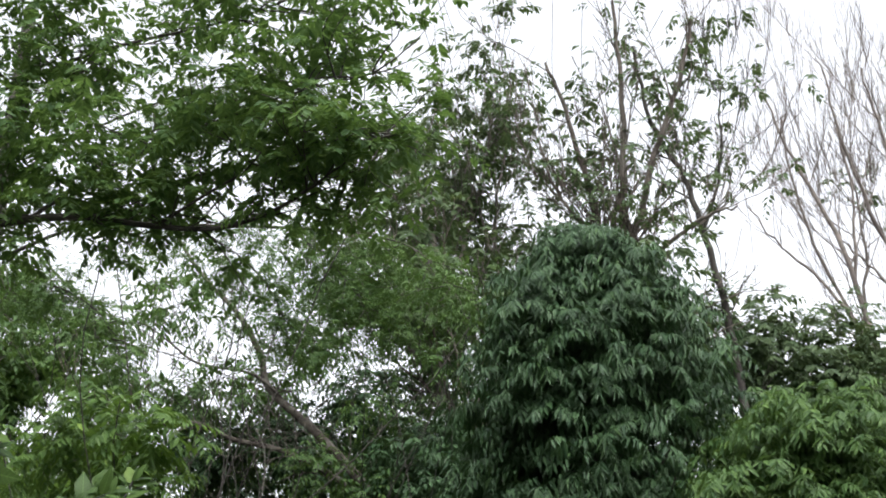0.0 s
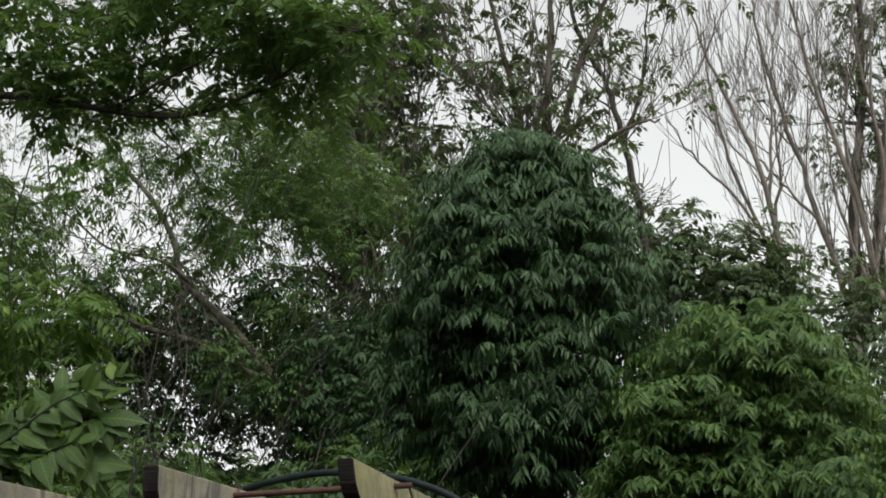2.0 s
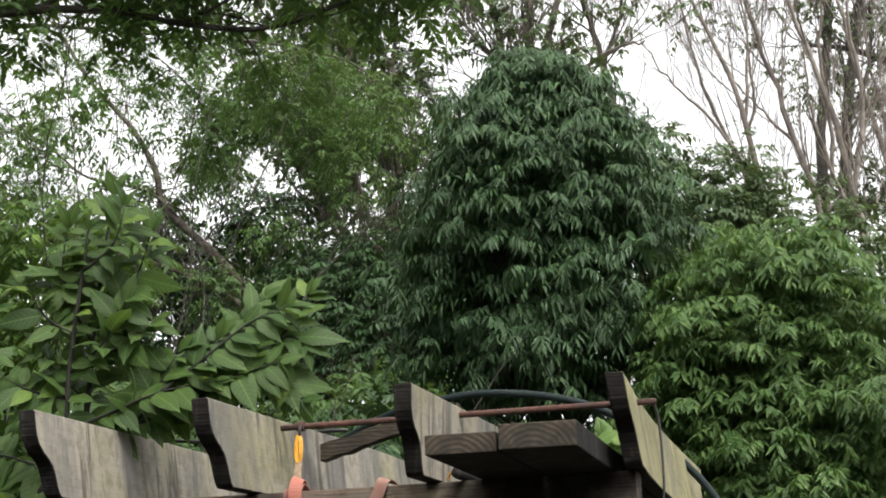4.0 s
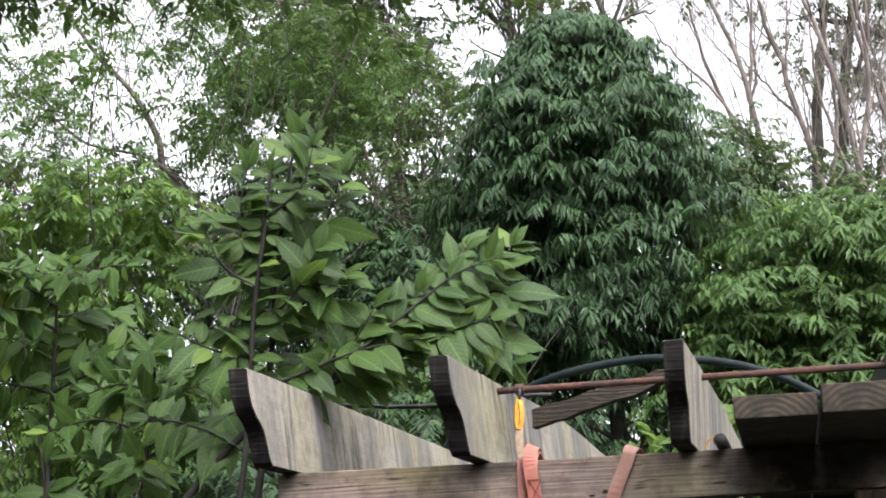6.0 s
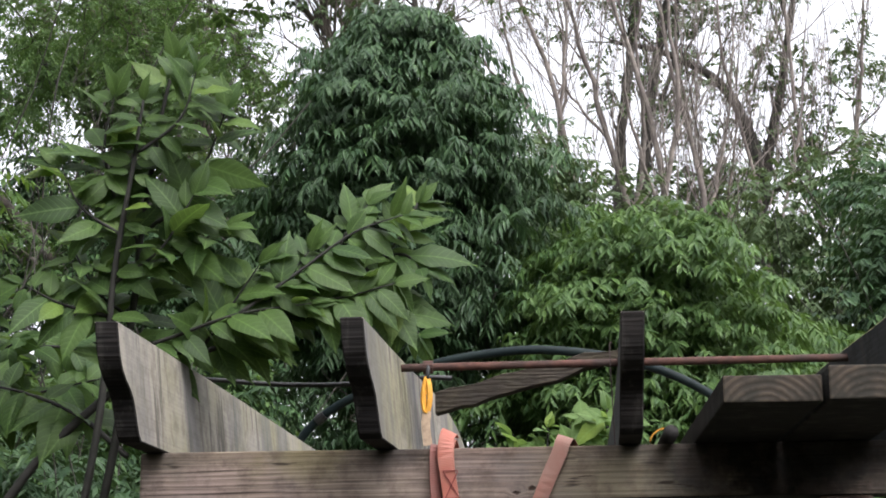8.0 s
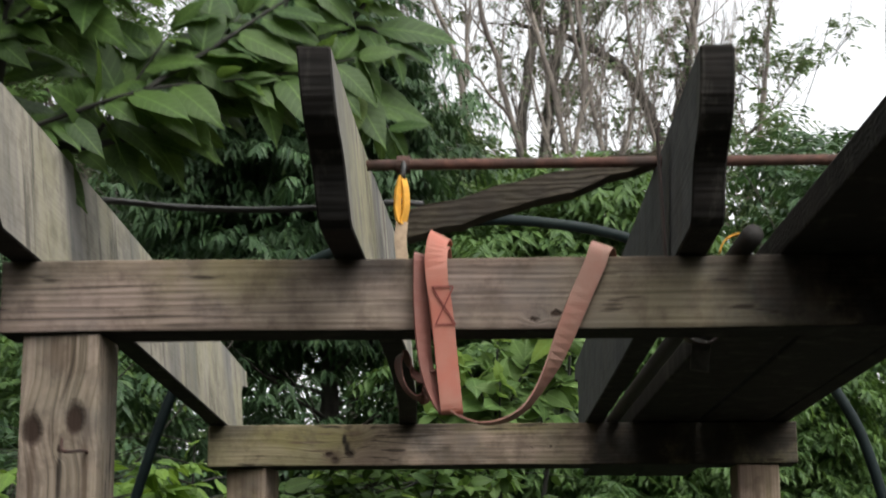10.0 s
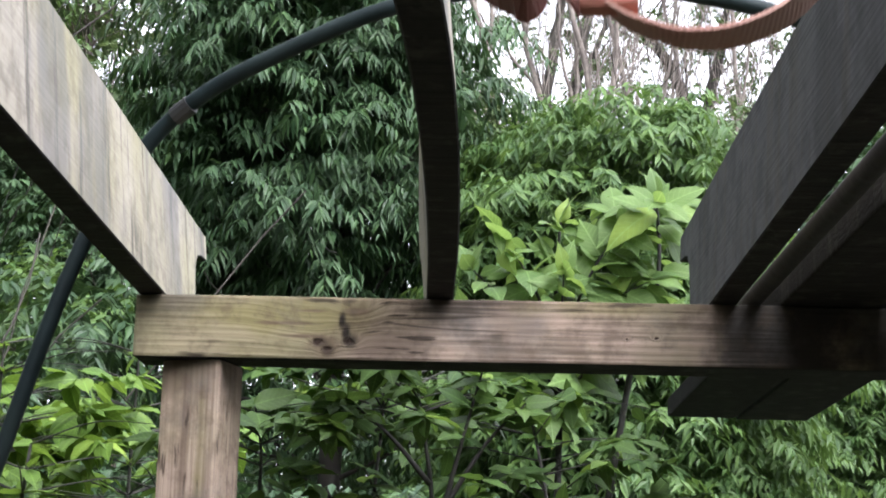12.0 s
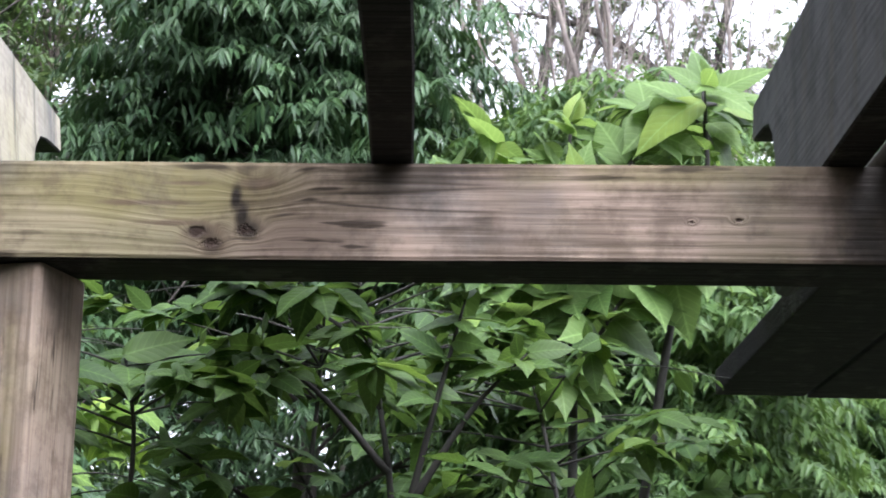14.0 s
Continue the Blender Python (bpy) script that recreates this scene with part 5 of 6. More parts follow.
for src, r, twigs, span, rise in ((long_one, 0.020, 46, 0.30, -0.45), (droop1, 0.007, 26, 0.26, -0.5), (droop2, 0.010, 30, 0.22, -0.5), (droop3, 0.007, 18, 0.22, -0.5), (high, 0.016, 40, 0.36, -0.2)):
    lines = [(src, [r * (1 - 0.8 * i / len(src)) for i in range(len(src))])]
    for k in range(twigs):
        p = src[int(rng.integers(6 if r > 0.015 else 2, len(src)))]
        q = limbs(rng, p, (rng.normal(0.2, 0.6), rng.normal(0, 0.5), rng.normal(rise, 0.35)), span, 0.005, 1, 2, 0.6, 0, 0.12, thin=0.002)
        lines += q
        tufts += [(e[0][-1].x, e[0][-1].y, e[0][-1].z, 0.10, 0.10, 0.09) for e in q] + [(e[0][3].x, e[0][3].y, e[0][3].z, 0.09, 0.09, 0.06) for e in q]
    boughs.append(lines)
tufts += [(-5.39, 8.3, 6.44, 0.19, 0.19, 0.16), (-4.93, 8.3, 6.22, 0.18, 0.18, 0.14), (-4.49, 8.3, 6.00, 0.16, 0.16, 0.12), (-5.32, 8.3, 5.97, 0.19, 0.19, 0.16), (-4.65, 8.3, 5.68, 0.18, 0.18, 0.14), (-2.93, 8.3, 6.04, 0.19, 0.19, 0.16), (-2.48, 8.3, 5.87, 0.19, 0.19, 0.16), (-2.10, 8.3, 5.72, 0.19, 0.19, 0.16), (-1.72, 8.3, 5.75, 0.18, 0.18, 0.14), (-2.44, 8.3, 5.49, 0.18, 0.18, 0.14), (-1.97, 8.3, 5.38, 0.16, 0.16, 0.12), (-2.98, 8.3, 5.67, 0.16, 0.16, 0.12), (-3.43, 8.3, 6.27, 0.16, 0.16, 0.12), (-3.85, 8.3, 6.39, 0.16, 0.16, 0.12), (-4.34, 8.3, 6.42, 0.16, 0.16, 0.12), (-4.83, 8.3, 6.55, 0.16, 0.16, 0.12)]
P, D = in_clumps(rng, tufts, 330, 0.05)
tree("tree", (-5.4, 8.0, 0), "feathery leaved tree with hanging sprays", "tree", [(main, [0.13 * (1 - 0.6 * i / len(main)) for i in range(len(main))])], boughs, BARK_DARK,
     [("crown", sprays(rng, P, D, 15, 0.17, 0.040, 0.012, 0.35, 0.15, 0.5, 0.9), LEAF_MID, "fine feathery foliage")])


def grown_tree(label, mains, seed, twigs, span, leaf=None, tufts=0, clump=0.32, per=90, leaf_size=0.09, width=0.045, bark=BARK, group="tall trees of the wood", depth=2, spread=0.45, wob=0.09, thin=0.004, low=3.0, up=0.7):
    """A tree by its trunk and main limbs, given as (points, thick, thin); fine twigs and leaf tufts grow from them."""
    g = np.random.default_rng(seed)
    lines = []
    for pts, r0, r1 in mains:
        line = spline(pts, 6)
        line = [p + Vector(g.normal(0, 0.012, 3)) if i else p for i, p in enumerate(line)]
        lines.append((line, [r0 + (r1 - r0) * i / (len(line) - 1) for i in range(len(line))]))
    boughs, ends = [], []
    for n, (line, rad) in enumerate(lines):
        grown = [] if n == 0 else [(line, rad)]
        places = [i for i in range(len(line)) if line[i].z > low]
        for k in range(twigs if places else 0):
            i = int(g.choice(places))
            d = (line[min(i + 1, len(line) - 1)] - line[max(i - 1, 0)]).normalized()
            q = limbs(g, line[i], d * up + Vector((g.normal(0, 0.55), g.normal(0, 0.4), g.uniform(0.0, 0.6))), span * g.uniform(0.6, 1.3), max(thin, min(0.02, rad[i] * 0.4)), depth, 3, spread, 0.2, wob, 0.66, thin=thin)
            grown += q
            ends += [e[0][-1] for e in q[1:]] + [e[0][3] for e in q]
        if grown:
            boughs.append(grown)
    crowns = []
    if tufts:
        g.shuffle(ends)
        P, D = in_clumps(g, [(t.x, t.y, t.z, clump, clump, clump * 0.4) for t in ends[:tufts]], per, 0.1)
        crowns = [("crown", sprays(g, P, D, 9, 0.2, leaf_size, width, 0.3, 0.25, 0.4, 1.0), leaf, "")]
    return tree("tree", tuple(mains[0][0][0][:2]) + (0,), label, "tree", lines[:1], boughs, bark, crowns, group)


# tall half-leafy trees behind the dark one
grown_tree("tall half-leafy tree with open fanned limbs", [([(-1.74, 15, -0.05), (-1.803, 15, 3.171), (-1.789, 15, 6.988), (-1.844, 15, 7.636), (-1.767, 15, 8.412), (-1.651, 15, 9.584), (-1.649, 15, 11.168)], 0.10, 0.02), ([(-1.825, 15, 7.441), (-1.961, 15, 7.965), (-2.117, 15, 8.687), (-2.328, 15, 9.744), (-2.548, 15, 10.545)], 0.06, 0.02),
           ([(-1.806, 15, 7.634), (-1.537, 15, 8.403), (-1.28, 15, 9.176), (-0.917, 15, 10.013), (-0.711, 15, 10.729)], 0.055, 0.018), ([(-1.802, 15, 7.375), (-1.388, 15, 7.904), (-0.764, 15, 8.243), (-0.418, 15, 8.294)], 0.04, 0.012), ([(-2.019, 15, 8.162), (-2.454, 14.878, 8.697), (-2.687, 14.878, 9.493)], 0.03, 0.01)],
           31, 15, 0.75, LEAF_FAR, 170, 0.24, 120, bark=BARK, low=6.2)
grown_tree("leaning tall tree with pale flaking bark", [([(-2.889, 15.24, -0.05), (-2.953, 15.24, 2.78), (-3.072, 15.24, 4.864), (-3.438, 15.24, 6.414), (-3.841, 15.24, 7.499), (-4.198, 15.24, 8.513), (-4.498, 15.24, 9.966)], 0.10, 0.025), ([(-3.523, 15.24, 6.674), (-3.38, 15.24, 7.448), (-3.422, 15.24, 8.621), (-3.139, 15.24, 9.925)], 0.045, 0.012), ([(-4.011, 15.24, 8.116), (-3.608, 15.24, 9.019), (-3.328, 15.24, 10.194)], 0.03, 0.01)],
           32, 16, 0.8, LEAF_FAR, 190, 0.28, 120, bark=BARE, low=4.6)
grown_tree("leaning tree with pale flaking bark", [([(-3.191, 15.84, -0.05), (-3.318, 15.84, 2.678), (-3.662, 15.84, 5.265), (-4.105, 15.84, 6.308), (-4.656, 15.84, 7.23), (-5.288, 15.84, 8.292), (-5.789, 15.84, 9.754)], 0.09, 0.025), ([(-4.405, 15.84, 6.834), (-4.517, 15.84, 7.878), (-4.755, 15.84, 9.196)], 0.04, 0.012)], 33, 18, 0.8, LEAF_FAR, 170, 0.30, 120, bark=BARE, low=4.4)
grown_tree("slender dark leaning tree with sparse leaves", [([(-0.686, 16.44, -0.05), (-0.749, 16.44, 3.135), (-0.839, 16.44, 6.453), (-0.92, 16.44, 7.348), (-1.064, 16.44, 8.304), (-1.285, 16.44, 9.294), (-1.643, 16.44, 10.139), (-1.801, 16.44, 11.207)], 0.07, 0.02), ([(-1.12, 16.44, 8.541), (-0.834, 16.44, 9.316), (-0.73, 16.44, 10.365)], 0.03, 0.01)], 34, 16, 0.6, LEAF_FAR, 60, 0.22, 120, bark=BARK_DARK, low=5.6)


def tall_tree(x, y, lean, fork, r, label, leaf, seed, per, forks=4, group="tall trees of the wood", leaf_size=0.13, width=0.06, bark=BARK, span=0.4, depth=3, clump=0.42, reach=2.6, crown_from=3.0, sideways=0.45, wob=0.09):
    """Trunk up to its fork, then limbs that fork again; leaf clumps at the twig ends."""
    g = np.random.default_rng(seed)
    trunk = [Vector((x + lean * (k / 6) ** 1.3, y, fork * k / 6)) + Vector(g.normal(0, 0.03, 3)) for k in range(7)]
    trunk[0].z = -0.05
    rad = [r * (1 - 0.35 * k / 6) for k in range(7)]
    b, ends = [], []
    for k in range(forks):
        a = 2 * math.pi * (k + g.uniform(0, 0.6)) / forks
        i = 6 if k < max(2, forks * 0.6) else int(g.integers(4, 7))
        b.append(limbs(g, trunk[i], (math.cos(a) * span + lean * 0.12, math.sin(a) * span * 0.6, 1), reach, rad[i] * 0.62, depth, 3, sideways, 0.2, wob, 0.64, thin=0.005 if wob > 0.05 else 0.0035))
        ends += [q[0][-1] for q in b[-1][1:] if q[0][-1].z > crown_from]
    crowns = []
    if per:
        g.shuffle(ends)
        cl = [(t.x, t.y, t.z, clump, clump, clump * 0.55) for t in ends[:int(per[0])]]
        P, D = in_clumps(g, cl, per[1], 0.1)
        crowns = [("crown", sprays(g, P, D, 7, 0.26, leaf_size, width, 0.35, 0.25, 0.4, 1.0), leaf, "")]
    return tree("tree", (x, y, 0), label, "tree", [(trunk, rad)], b, bark, crowns, group)


tall_tree(-3.4, 14.5, 0.2, 5.0, 0.12, "leafy tall tree behind the leaning trunks", LEAF_FAR, 41, (60, 100), 8, span=0.8, reach=1.9, clump=0.5, crown_from=3.8)
tall_tree(-8.9, 12.6, 0.2, 4.4, 0.13, "leafy tall tree at the wood edge", LEAF_MID, 36, (100, 110), 8, span=0.8, reach=1.8, clump=0.5)
tall_tree(-10.6, 13.4, 0.2, 4.6, 0.13, "leafy tall tree at the wood edge", LEAF_MID, 42, (100, 110), 8, span=0.8, reach=1.9, clump=0.55)

# dark trees with crooked limbs beyond the bare ones
grown_tree("tall dark tree with crooked limbs and sparse crown", [([(3.573, 22.5, -0.05), (3.512, 22.5, 3.64), (3.448, 22.5, 6.607), (3.316, 22.5, 7.726), (3.199, 22.5, 9.042), (2.749, 22.5, 9.876), (1.929, 22.5, 10.386), (1.24, 22.5, 10.576)], 0.17, 0.03), ([(3.306, 22.5, 7.877), (3.403, 22.5, 8.507), (3.551, 22.5, 9.203), (3.738, 22.5, 10.028), (3.918, 22.5, 11.049), (4.029, 22.5, 12.463)], 0.11, 0.03),
           ([(3.349, 22.5, 7.436), (3.077, 22.5, 7.501), (2.769, 22.5, 7.681), (2.2, 22.5, 7.927), (1.578, 22.5, 7.959), (1.09, 22.5, 7.901)], 0.075, 0.02), ([(3.417, 22.5, 6.995), (3.011, 22.5, 7.188), (2.456, 22.5, 7.508), (1.835, 22.5, 7.577)], 0.06, 0.015), ([(3.395, 22.5, 8.002), (3.963, 22.5, 8.564), (4.513, 22.5, 8.785), (5.095, 22.5, 9.373)], 0.05, 0.015)],
           37, 15, 0.8, LEAF_FAR, 260, 0.30, 110, bark=BARK_DARK, low=5.2)
grown_tree("tall dark tree with sparse crown", [([(1.042, 22.5, -0.05), (1.048, 22.5, 4.228), (1.205, 22.5, 8.156), (1.368, 22.5, 9.775), (1.54, 22.5, 11.03), (1.622, 22.5, 12.93)], 0.11, 0.05), ([(1.132, 22.5, 6.796), (1.51, 22.5, 8.029), (1.749, 22.5, 9.77), (2.009, 22.5, 11.023), (2.113, 22.5, 12.54)], 0.12, 0.05), ([(1.707, 22.5, 9.271), (2.085, 22.5, 10.141), (2.224, 22.5, 11.524)], 0.05, 0.02)], 38, 13, 0.7, LEAF_FAR, 170, 0.30, 110, bark=BARK_DARK, low=5.6)
grown_tree("slim grey tree with bare forked limbs", [([(4.41, 21.67, -0.05), (4.41, 21.67, 3.634), (4.275, 21.67, 6.385), (3.989, 21.67, 7.78), (3.766, 21.67, 9.444), (3.679, 21.67, 11.772)], 0.07, 0.02), ([(4.222, 21.67, 6.89), (4.562, 21.67, 8.41), (4.78, 21.67, 9.943), (4.873, 21.67, 11.492)], 0.05, 0.015)], 39, 16, 0.9, LEAF_FAR, 50, 0.24, 100, bark=BARE, low=5.0)
grown_tree("slim grey tree with bare forked limbs", [([(2.459, 20.84, -0.05), (2.459, 20.84, 3.644), (2.391, 20.84, 6.174), (2.326, 20.84, 7.969), (2.091, 20.84, 9.527), (2.048, 20.84, 11.359)], 0.05, 0.015), ([(2.373, 20.84, 6.685), (2.771, 20.84, 8.093), (2.922, 20.84, 9.775)], 0.03, 0.01)], 40, 14, 0.8, LEAF_FAR, 40, 0.24, 100, bark=BARK, low=5.0)

# bare grey trees: stems that fan out, with fine twigs
BARE_STEMS = [[([(1.09, 18.24, -0.05), (0.964, 18.24, 3.078), (0.847, 18.24, 5.892), (0.624, 18.24, 6.934), (0.324, 18.24, 8.641), (-0.176, 18.24, 9.977), (-0.497, 18.24, 11.052)], 0.075, 0.012), ([(0.571, 18.24, 7.196), (0.097, 18.24, 8.125), (-0.455, 18.24, 8.801), (-0.881, 18.24, 9.476)], 0.03, 0.008), ([(0.417, 18.24, 8.114), (0.526, 18.24, 9.158), (0.452, 18.24, 10.481)], 0.03, 0.008)],
              [([(1.485, 18.6, -0.05), (1.422, 18.6, 3.063), (1.377, 18.6, 6.264), (1.269, 18.6, 6.979), (0.844, 18.6, 8.691), (0.458, 18.6, 10.221), (0.301, 18.6, 11.424)], 0.075, 0.012), ([(1.337, 18.6, 6.782), (1.491, 18.6, 7.947), (1.448, 18.6, 9.258), (1.674, 18.6, 10.834)], 0.04, 0.01), ([(1.064, 18.6, 7.832), (0.579, 18.6, 8.504), (0.151, 18.6, 9.046)], 0.025, 0.007)],
              [([(1.895, 18, -0.05), (1.833, 18, 3.054), (1.818, 18, 5.987), (1.739, 18, 6.764), (1.499, 18, 8.201), (1.082, 18, 9.791), (0.876, 18, 10.99)], 0.08, 0.012), ([(1.7, 18, 7.024), (1.907, 18, 8.186), (1.814, 18, 9.498), (2.003, 18, 10.81)], 0.04, 0.01), ([(1.798, 18, 6.374), (1.483, 18, 7.291), (1.269, 18, 8.21), (1.231, 18, 9.39)], 0.035, 0.009)],
              [([(2.385, 18.849, -0.05), (2.323, 18.849, 3.029), (2.274, 18.849, 5.956), (2.209, 18.849, 7.246), (1.901, 18.849, 8.817), (1.653, 18.849, 10.4), (1.643, 18.849, 11.591)], 0.06, 0.012), ([(2.254, 18.849, 6.857), (2.57, 18.849, 8.14), (2.715, 18.849, 9.832)], 0.03, 0.008)],
              [([(2.972, 19.181, -0.05), (2.972, 19.181, 2.999), (3.036, 19.181, 5.524), (2.936, 19.181, 7.318), (2.582, 19.181, 9.141), (2.479, 19.181, 10.975)], 0.05, 0.012), ([(3.011, 19.181, 6.29), (3.466, 19.181, 7.814), (3.684, 19.181, 9.618)], 0.03, 0.008)],
              [([(0.617, 19.347, -0.05), (0.554, 19.347, 3.063), (0.508, 19.347, 6.361), (0.257, 19.347, 7.913), (-0.258, 19.347, 9.36), (-0.446, 19.347, 11.07)], 0.05, 0.012), ([(0.309, 19.347, 7.653), (0.502, 19.347, 9.2), (0.313, 19.347, 10.776)], 0.03, 0.008)]]
for k, mains in enumerate(BARE_STEMS):
    grown_tree("bare grey tree with fine spreading twigs", mains, 50 + k, 9, 1.05, bark=BARE, group="bare trees", depth=3, spread=0.36, wob=0.05, thin=0.0026, low=6.0, up=0.9)

# old leaning limbs with lichen over the thicket
g = np.random.default_rng(58)
limb_a = spline([(-2.839, 13.051, 0), (-3.027, 13.051, 2.567), (-3.455, 12.99, 4.071), (-3.942, 12.99, 4.741), (-4.384, 12.99, 5.312), (-4.842, 12.99, 5.836), (-5.379, 12.99, 6.391), (-5.474, 12.99, 6.779), (-5.76, 12.99, 7.305), (-6.252, 12.99, 7.893), (-6.731, 12.99, 8.72)], 5)
limb_b = spline([(-3.601, 12.917, 4.301), (-4.19, 12.844, 4.975), (-4.637, 12.807, 5.343), (-5.164, 12.783, 5.64), (-5.695, 12.771, 5.811), (-6.176, 12.771, 6.058), (-6.791, 12.771, 6.054), (-7.139, 12.771, 5.887), (-7.54, 12.771, 5.492)], 5)
limb_c = spline([(-5.153, 12.99, 6.178), (-5.53, 12.917, 6.549), (-6.205, 12.917, 6.766), (-6.573, 12.917, 7.063), (-6.93, 12.917, 7.335), (-7.367, 12.917, 7.416)], 5)
tw2 = []
for src, r, m in ((limb_b, 0.042, 60), (limb_c, 0.020, 30)):
    lines = [(src, [r * (1 - 0.65 * i / len(src)) for i in range(len(src))])]
    for k in range(m):
        lines += limbs(g, src[int(g.integers(3, len(src)))], (g.normal(-0.2, 0.5), g.normal(0, 0.4), g.normal(0.0, 0.6)), 0.5, 0.007, 1, 2, 0.6, 0, 0.16, thin=0.003)
    tw2.append(lines)
for k in range(55):
    tw2.append(limbs(g, limb_a[int(g.integers(12, len(limb_a)))], (g.normal(0, 0.6), g.normal(0, 0.4), g.normal(0.2, 0.6)), 0.6, 0.008, 2, 2, 0.6, 0, 0.16, thin=0.003))
tree("tree", (-2.55, 11.7, 0), "old leaning tree with lichened bark and dead twigs", "tree", [(limb_a, [0.08 * (1 - 0.82 * i / len(limb_a)) for i in range(len(limb_a))])], tw2, LICHEN, [])


def thicket(name, at, clumps, leaf, label, per, seed, leaf_len=0.11, wid=0.042, hollow=0.3, twigs=7, count=9, reach=0.28):
    g = np.random.default_rng(seed)
    P, D = in_clumps(g, clumps, per, hollow)
    top = thing(name, at, label, "shrub", "shrubs of the wood edge")
    for k in range(twigs):
        c = clumps[k % len(clumps)]
        b = limbs(g, (at[0] + g.normal(0, 0.15), at[1] + g.normal(0, 0.15), -0.03), (c[0] - at[0] + g.normal(0, 0.2), c[1] - at[1], c[2] + 0.3), c[2] * (0.9 if leaf_len > 0.08 else 0.55), 0.010 if leaf_len > 0.08 else 0.004, 1, 2, 0.5, 0.1, 0.1)
        v, f = tubes(b, 5)
        part_np("stem", v, f, BARK_DARK if leaf_len > 0.08 else TWIG, top, smooth=True)
    v, f = sprays(g, P, D, count, reach, leaf_len, wid, 0.4, 0.3, 0.4, 1.0)
    part_np("foliage", v.tolist(), f.tolist(), leaf, top)
    return top


thicket("shrub", (-3.868, 10.858, 0), [(-3.86, 10.98, 3.35, 1.11, 0.99, 0.70), (-2.62, 11.22, 3.45, 0.99, 0.99, 0.85), (-5.10, 10.98, 3.75, 1.11, 0.99, 0.75), (-3.62, 10.74, 2.36, 2.09, 0.98, 1.60), (-4.07, 14.51, 5.65, 1.02, 0.64, 0.64), (-5.34, 14.63, 5.94, 1.02, 0.64, 0.64), (-6.62, 14.63, 6.10, 1.02, 0.64, 0.64)], LEAF_MID, "dense green thicket of the wood edge", 700, 61)
thicket("shrub", (-6.827, 10.371, 0), [(-6.33, 10.49, 4.38, 1.10, 0.98, 0.98), (-7.59, 10.74, 4.67, 1.11, 0.98, 0.98), (-6.82, 10.25, 2.40, 1.83, 0.98, 1.71)], LEAF_BUSH, "bright green thicket of the wood edge", 650, 62)
thicket("shrub", (3.006, 10.493, 0), [(3.27, 10.49, 4.53, 0.61, 0.73, 0.86), (3.67, 11.71, 4.95, 0.68, 0.62, 0.87), (3.31, 11.96, 5.35, 0.50, 0.50, 0.62), (3.08, 10.49, 4.04, 0.67, 0.73, 0.92), (2.77, 10.62, 2.97, 0.86, 0.74, 0.98), (3.49, 10.74, 3.43, 0.74, 0.74, 1.23), (2.88, 10.49, 1.60, 1.10, 0.73, 1.10)], LEAF_DARK, "dark green tall shrub", 480, 63)
thicket("shrub", (2.04, 14.025, 0), [(2.17, 14.03, 3.79, 1.39, 0.89, 1.27), (3.67, 14.15, 3.53, 1.27, 0.89, 1.52), (0.91, 14.15, 3.80, 1.14, 0.89, 1.39), (2.42, 14.15, 1.65, 2.28, 0.89, 1.52), (2.82, 14.27, 5.07, 0.76, 0.63, 0.76), (2.64, 14.03, 5.83, 0.57, 0.51, 0.57), (3.35, 14.15, 6.21, 0.51, 0.51, 0.51), (3.59, 14.39, 5.58, 0.76, 0.63, 0.89), (1.93, 14.39, 4.70, 0.76, 0.63, 0.63)], LEAF_FAR, "hazy green shrub among thin trunks", 400, 64)
thicket("shrub", (-1.637, 12.198, 0), [(-1.76, 12.20, 3.18, 1.12, 0.87, 1.12), (-0.64, 12.44, 3.16, 1.00, 0.88, 1.25), (-2.48, 12.44, 4.45, 1.00, 0.75, 1.13), (-1.59, 12.69, 4.68, 0.75, 0.75, 1.00), (-2.83, 12.93, 5.34, 0.69, 0.63, 0.75), (-2.07, 12.81, 5.57, 0.56, 0.63, 0.63), (-3.59, 12.93, 5.11, 0.75, 0.63, 0.88), (0.71, 12.44, 2.92, 1.13, 0.75, 1.25), (-0.77, 12.44, 1.26, 2.50, 0.88, 1.25)], LEAF_DARK, "shaded shrubs under the tall trees", 650, 65)
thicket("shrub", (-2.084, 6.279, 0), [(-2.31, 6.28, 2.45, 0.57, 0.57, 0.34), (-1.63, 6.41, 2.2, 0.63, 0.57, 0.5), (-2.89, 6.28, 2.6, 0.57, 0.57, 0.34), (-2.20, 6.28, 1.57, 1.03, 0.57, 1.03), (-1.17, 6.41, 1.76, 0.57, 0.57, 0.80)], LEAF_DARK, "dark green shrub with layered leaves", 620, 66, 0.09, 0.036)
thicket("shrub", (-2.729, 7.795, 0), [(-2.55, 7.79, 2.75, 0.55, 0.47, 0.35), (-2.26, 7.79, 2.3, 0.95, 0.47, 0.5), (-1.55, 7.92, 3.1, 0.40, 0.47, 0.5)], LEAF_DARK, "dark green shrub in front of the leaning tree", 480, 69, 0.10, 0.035)

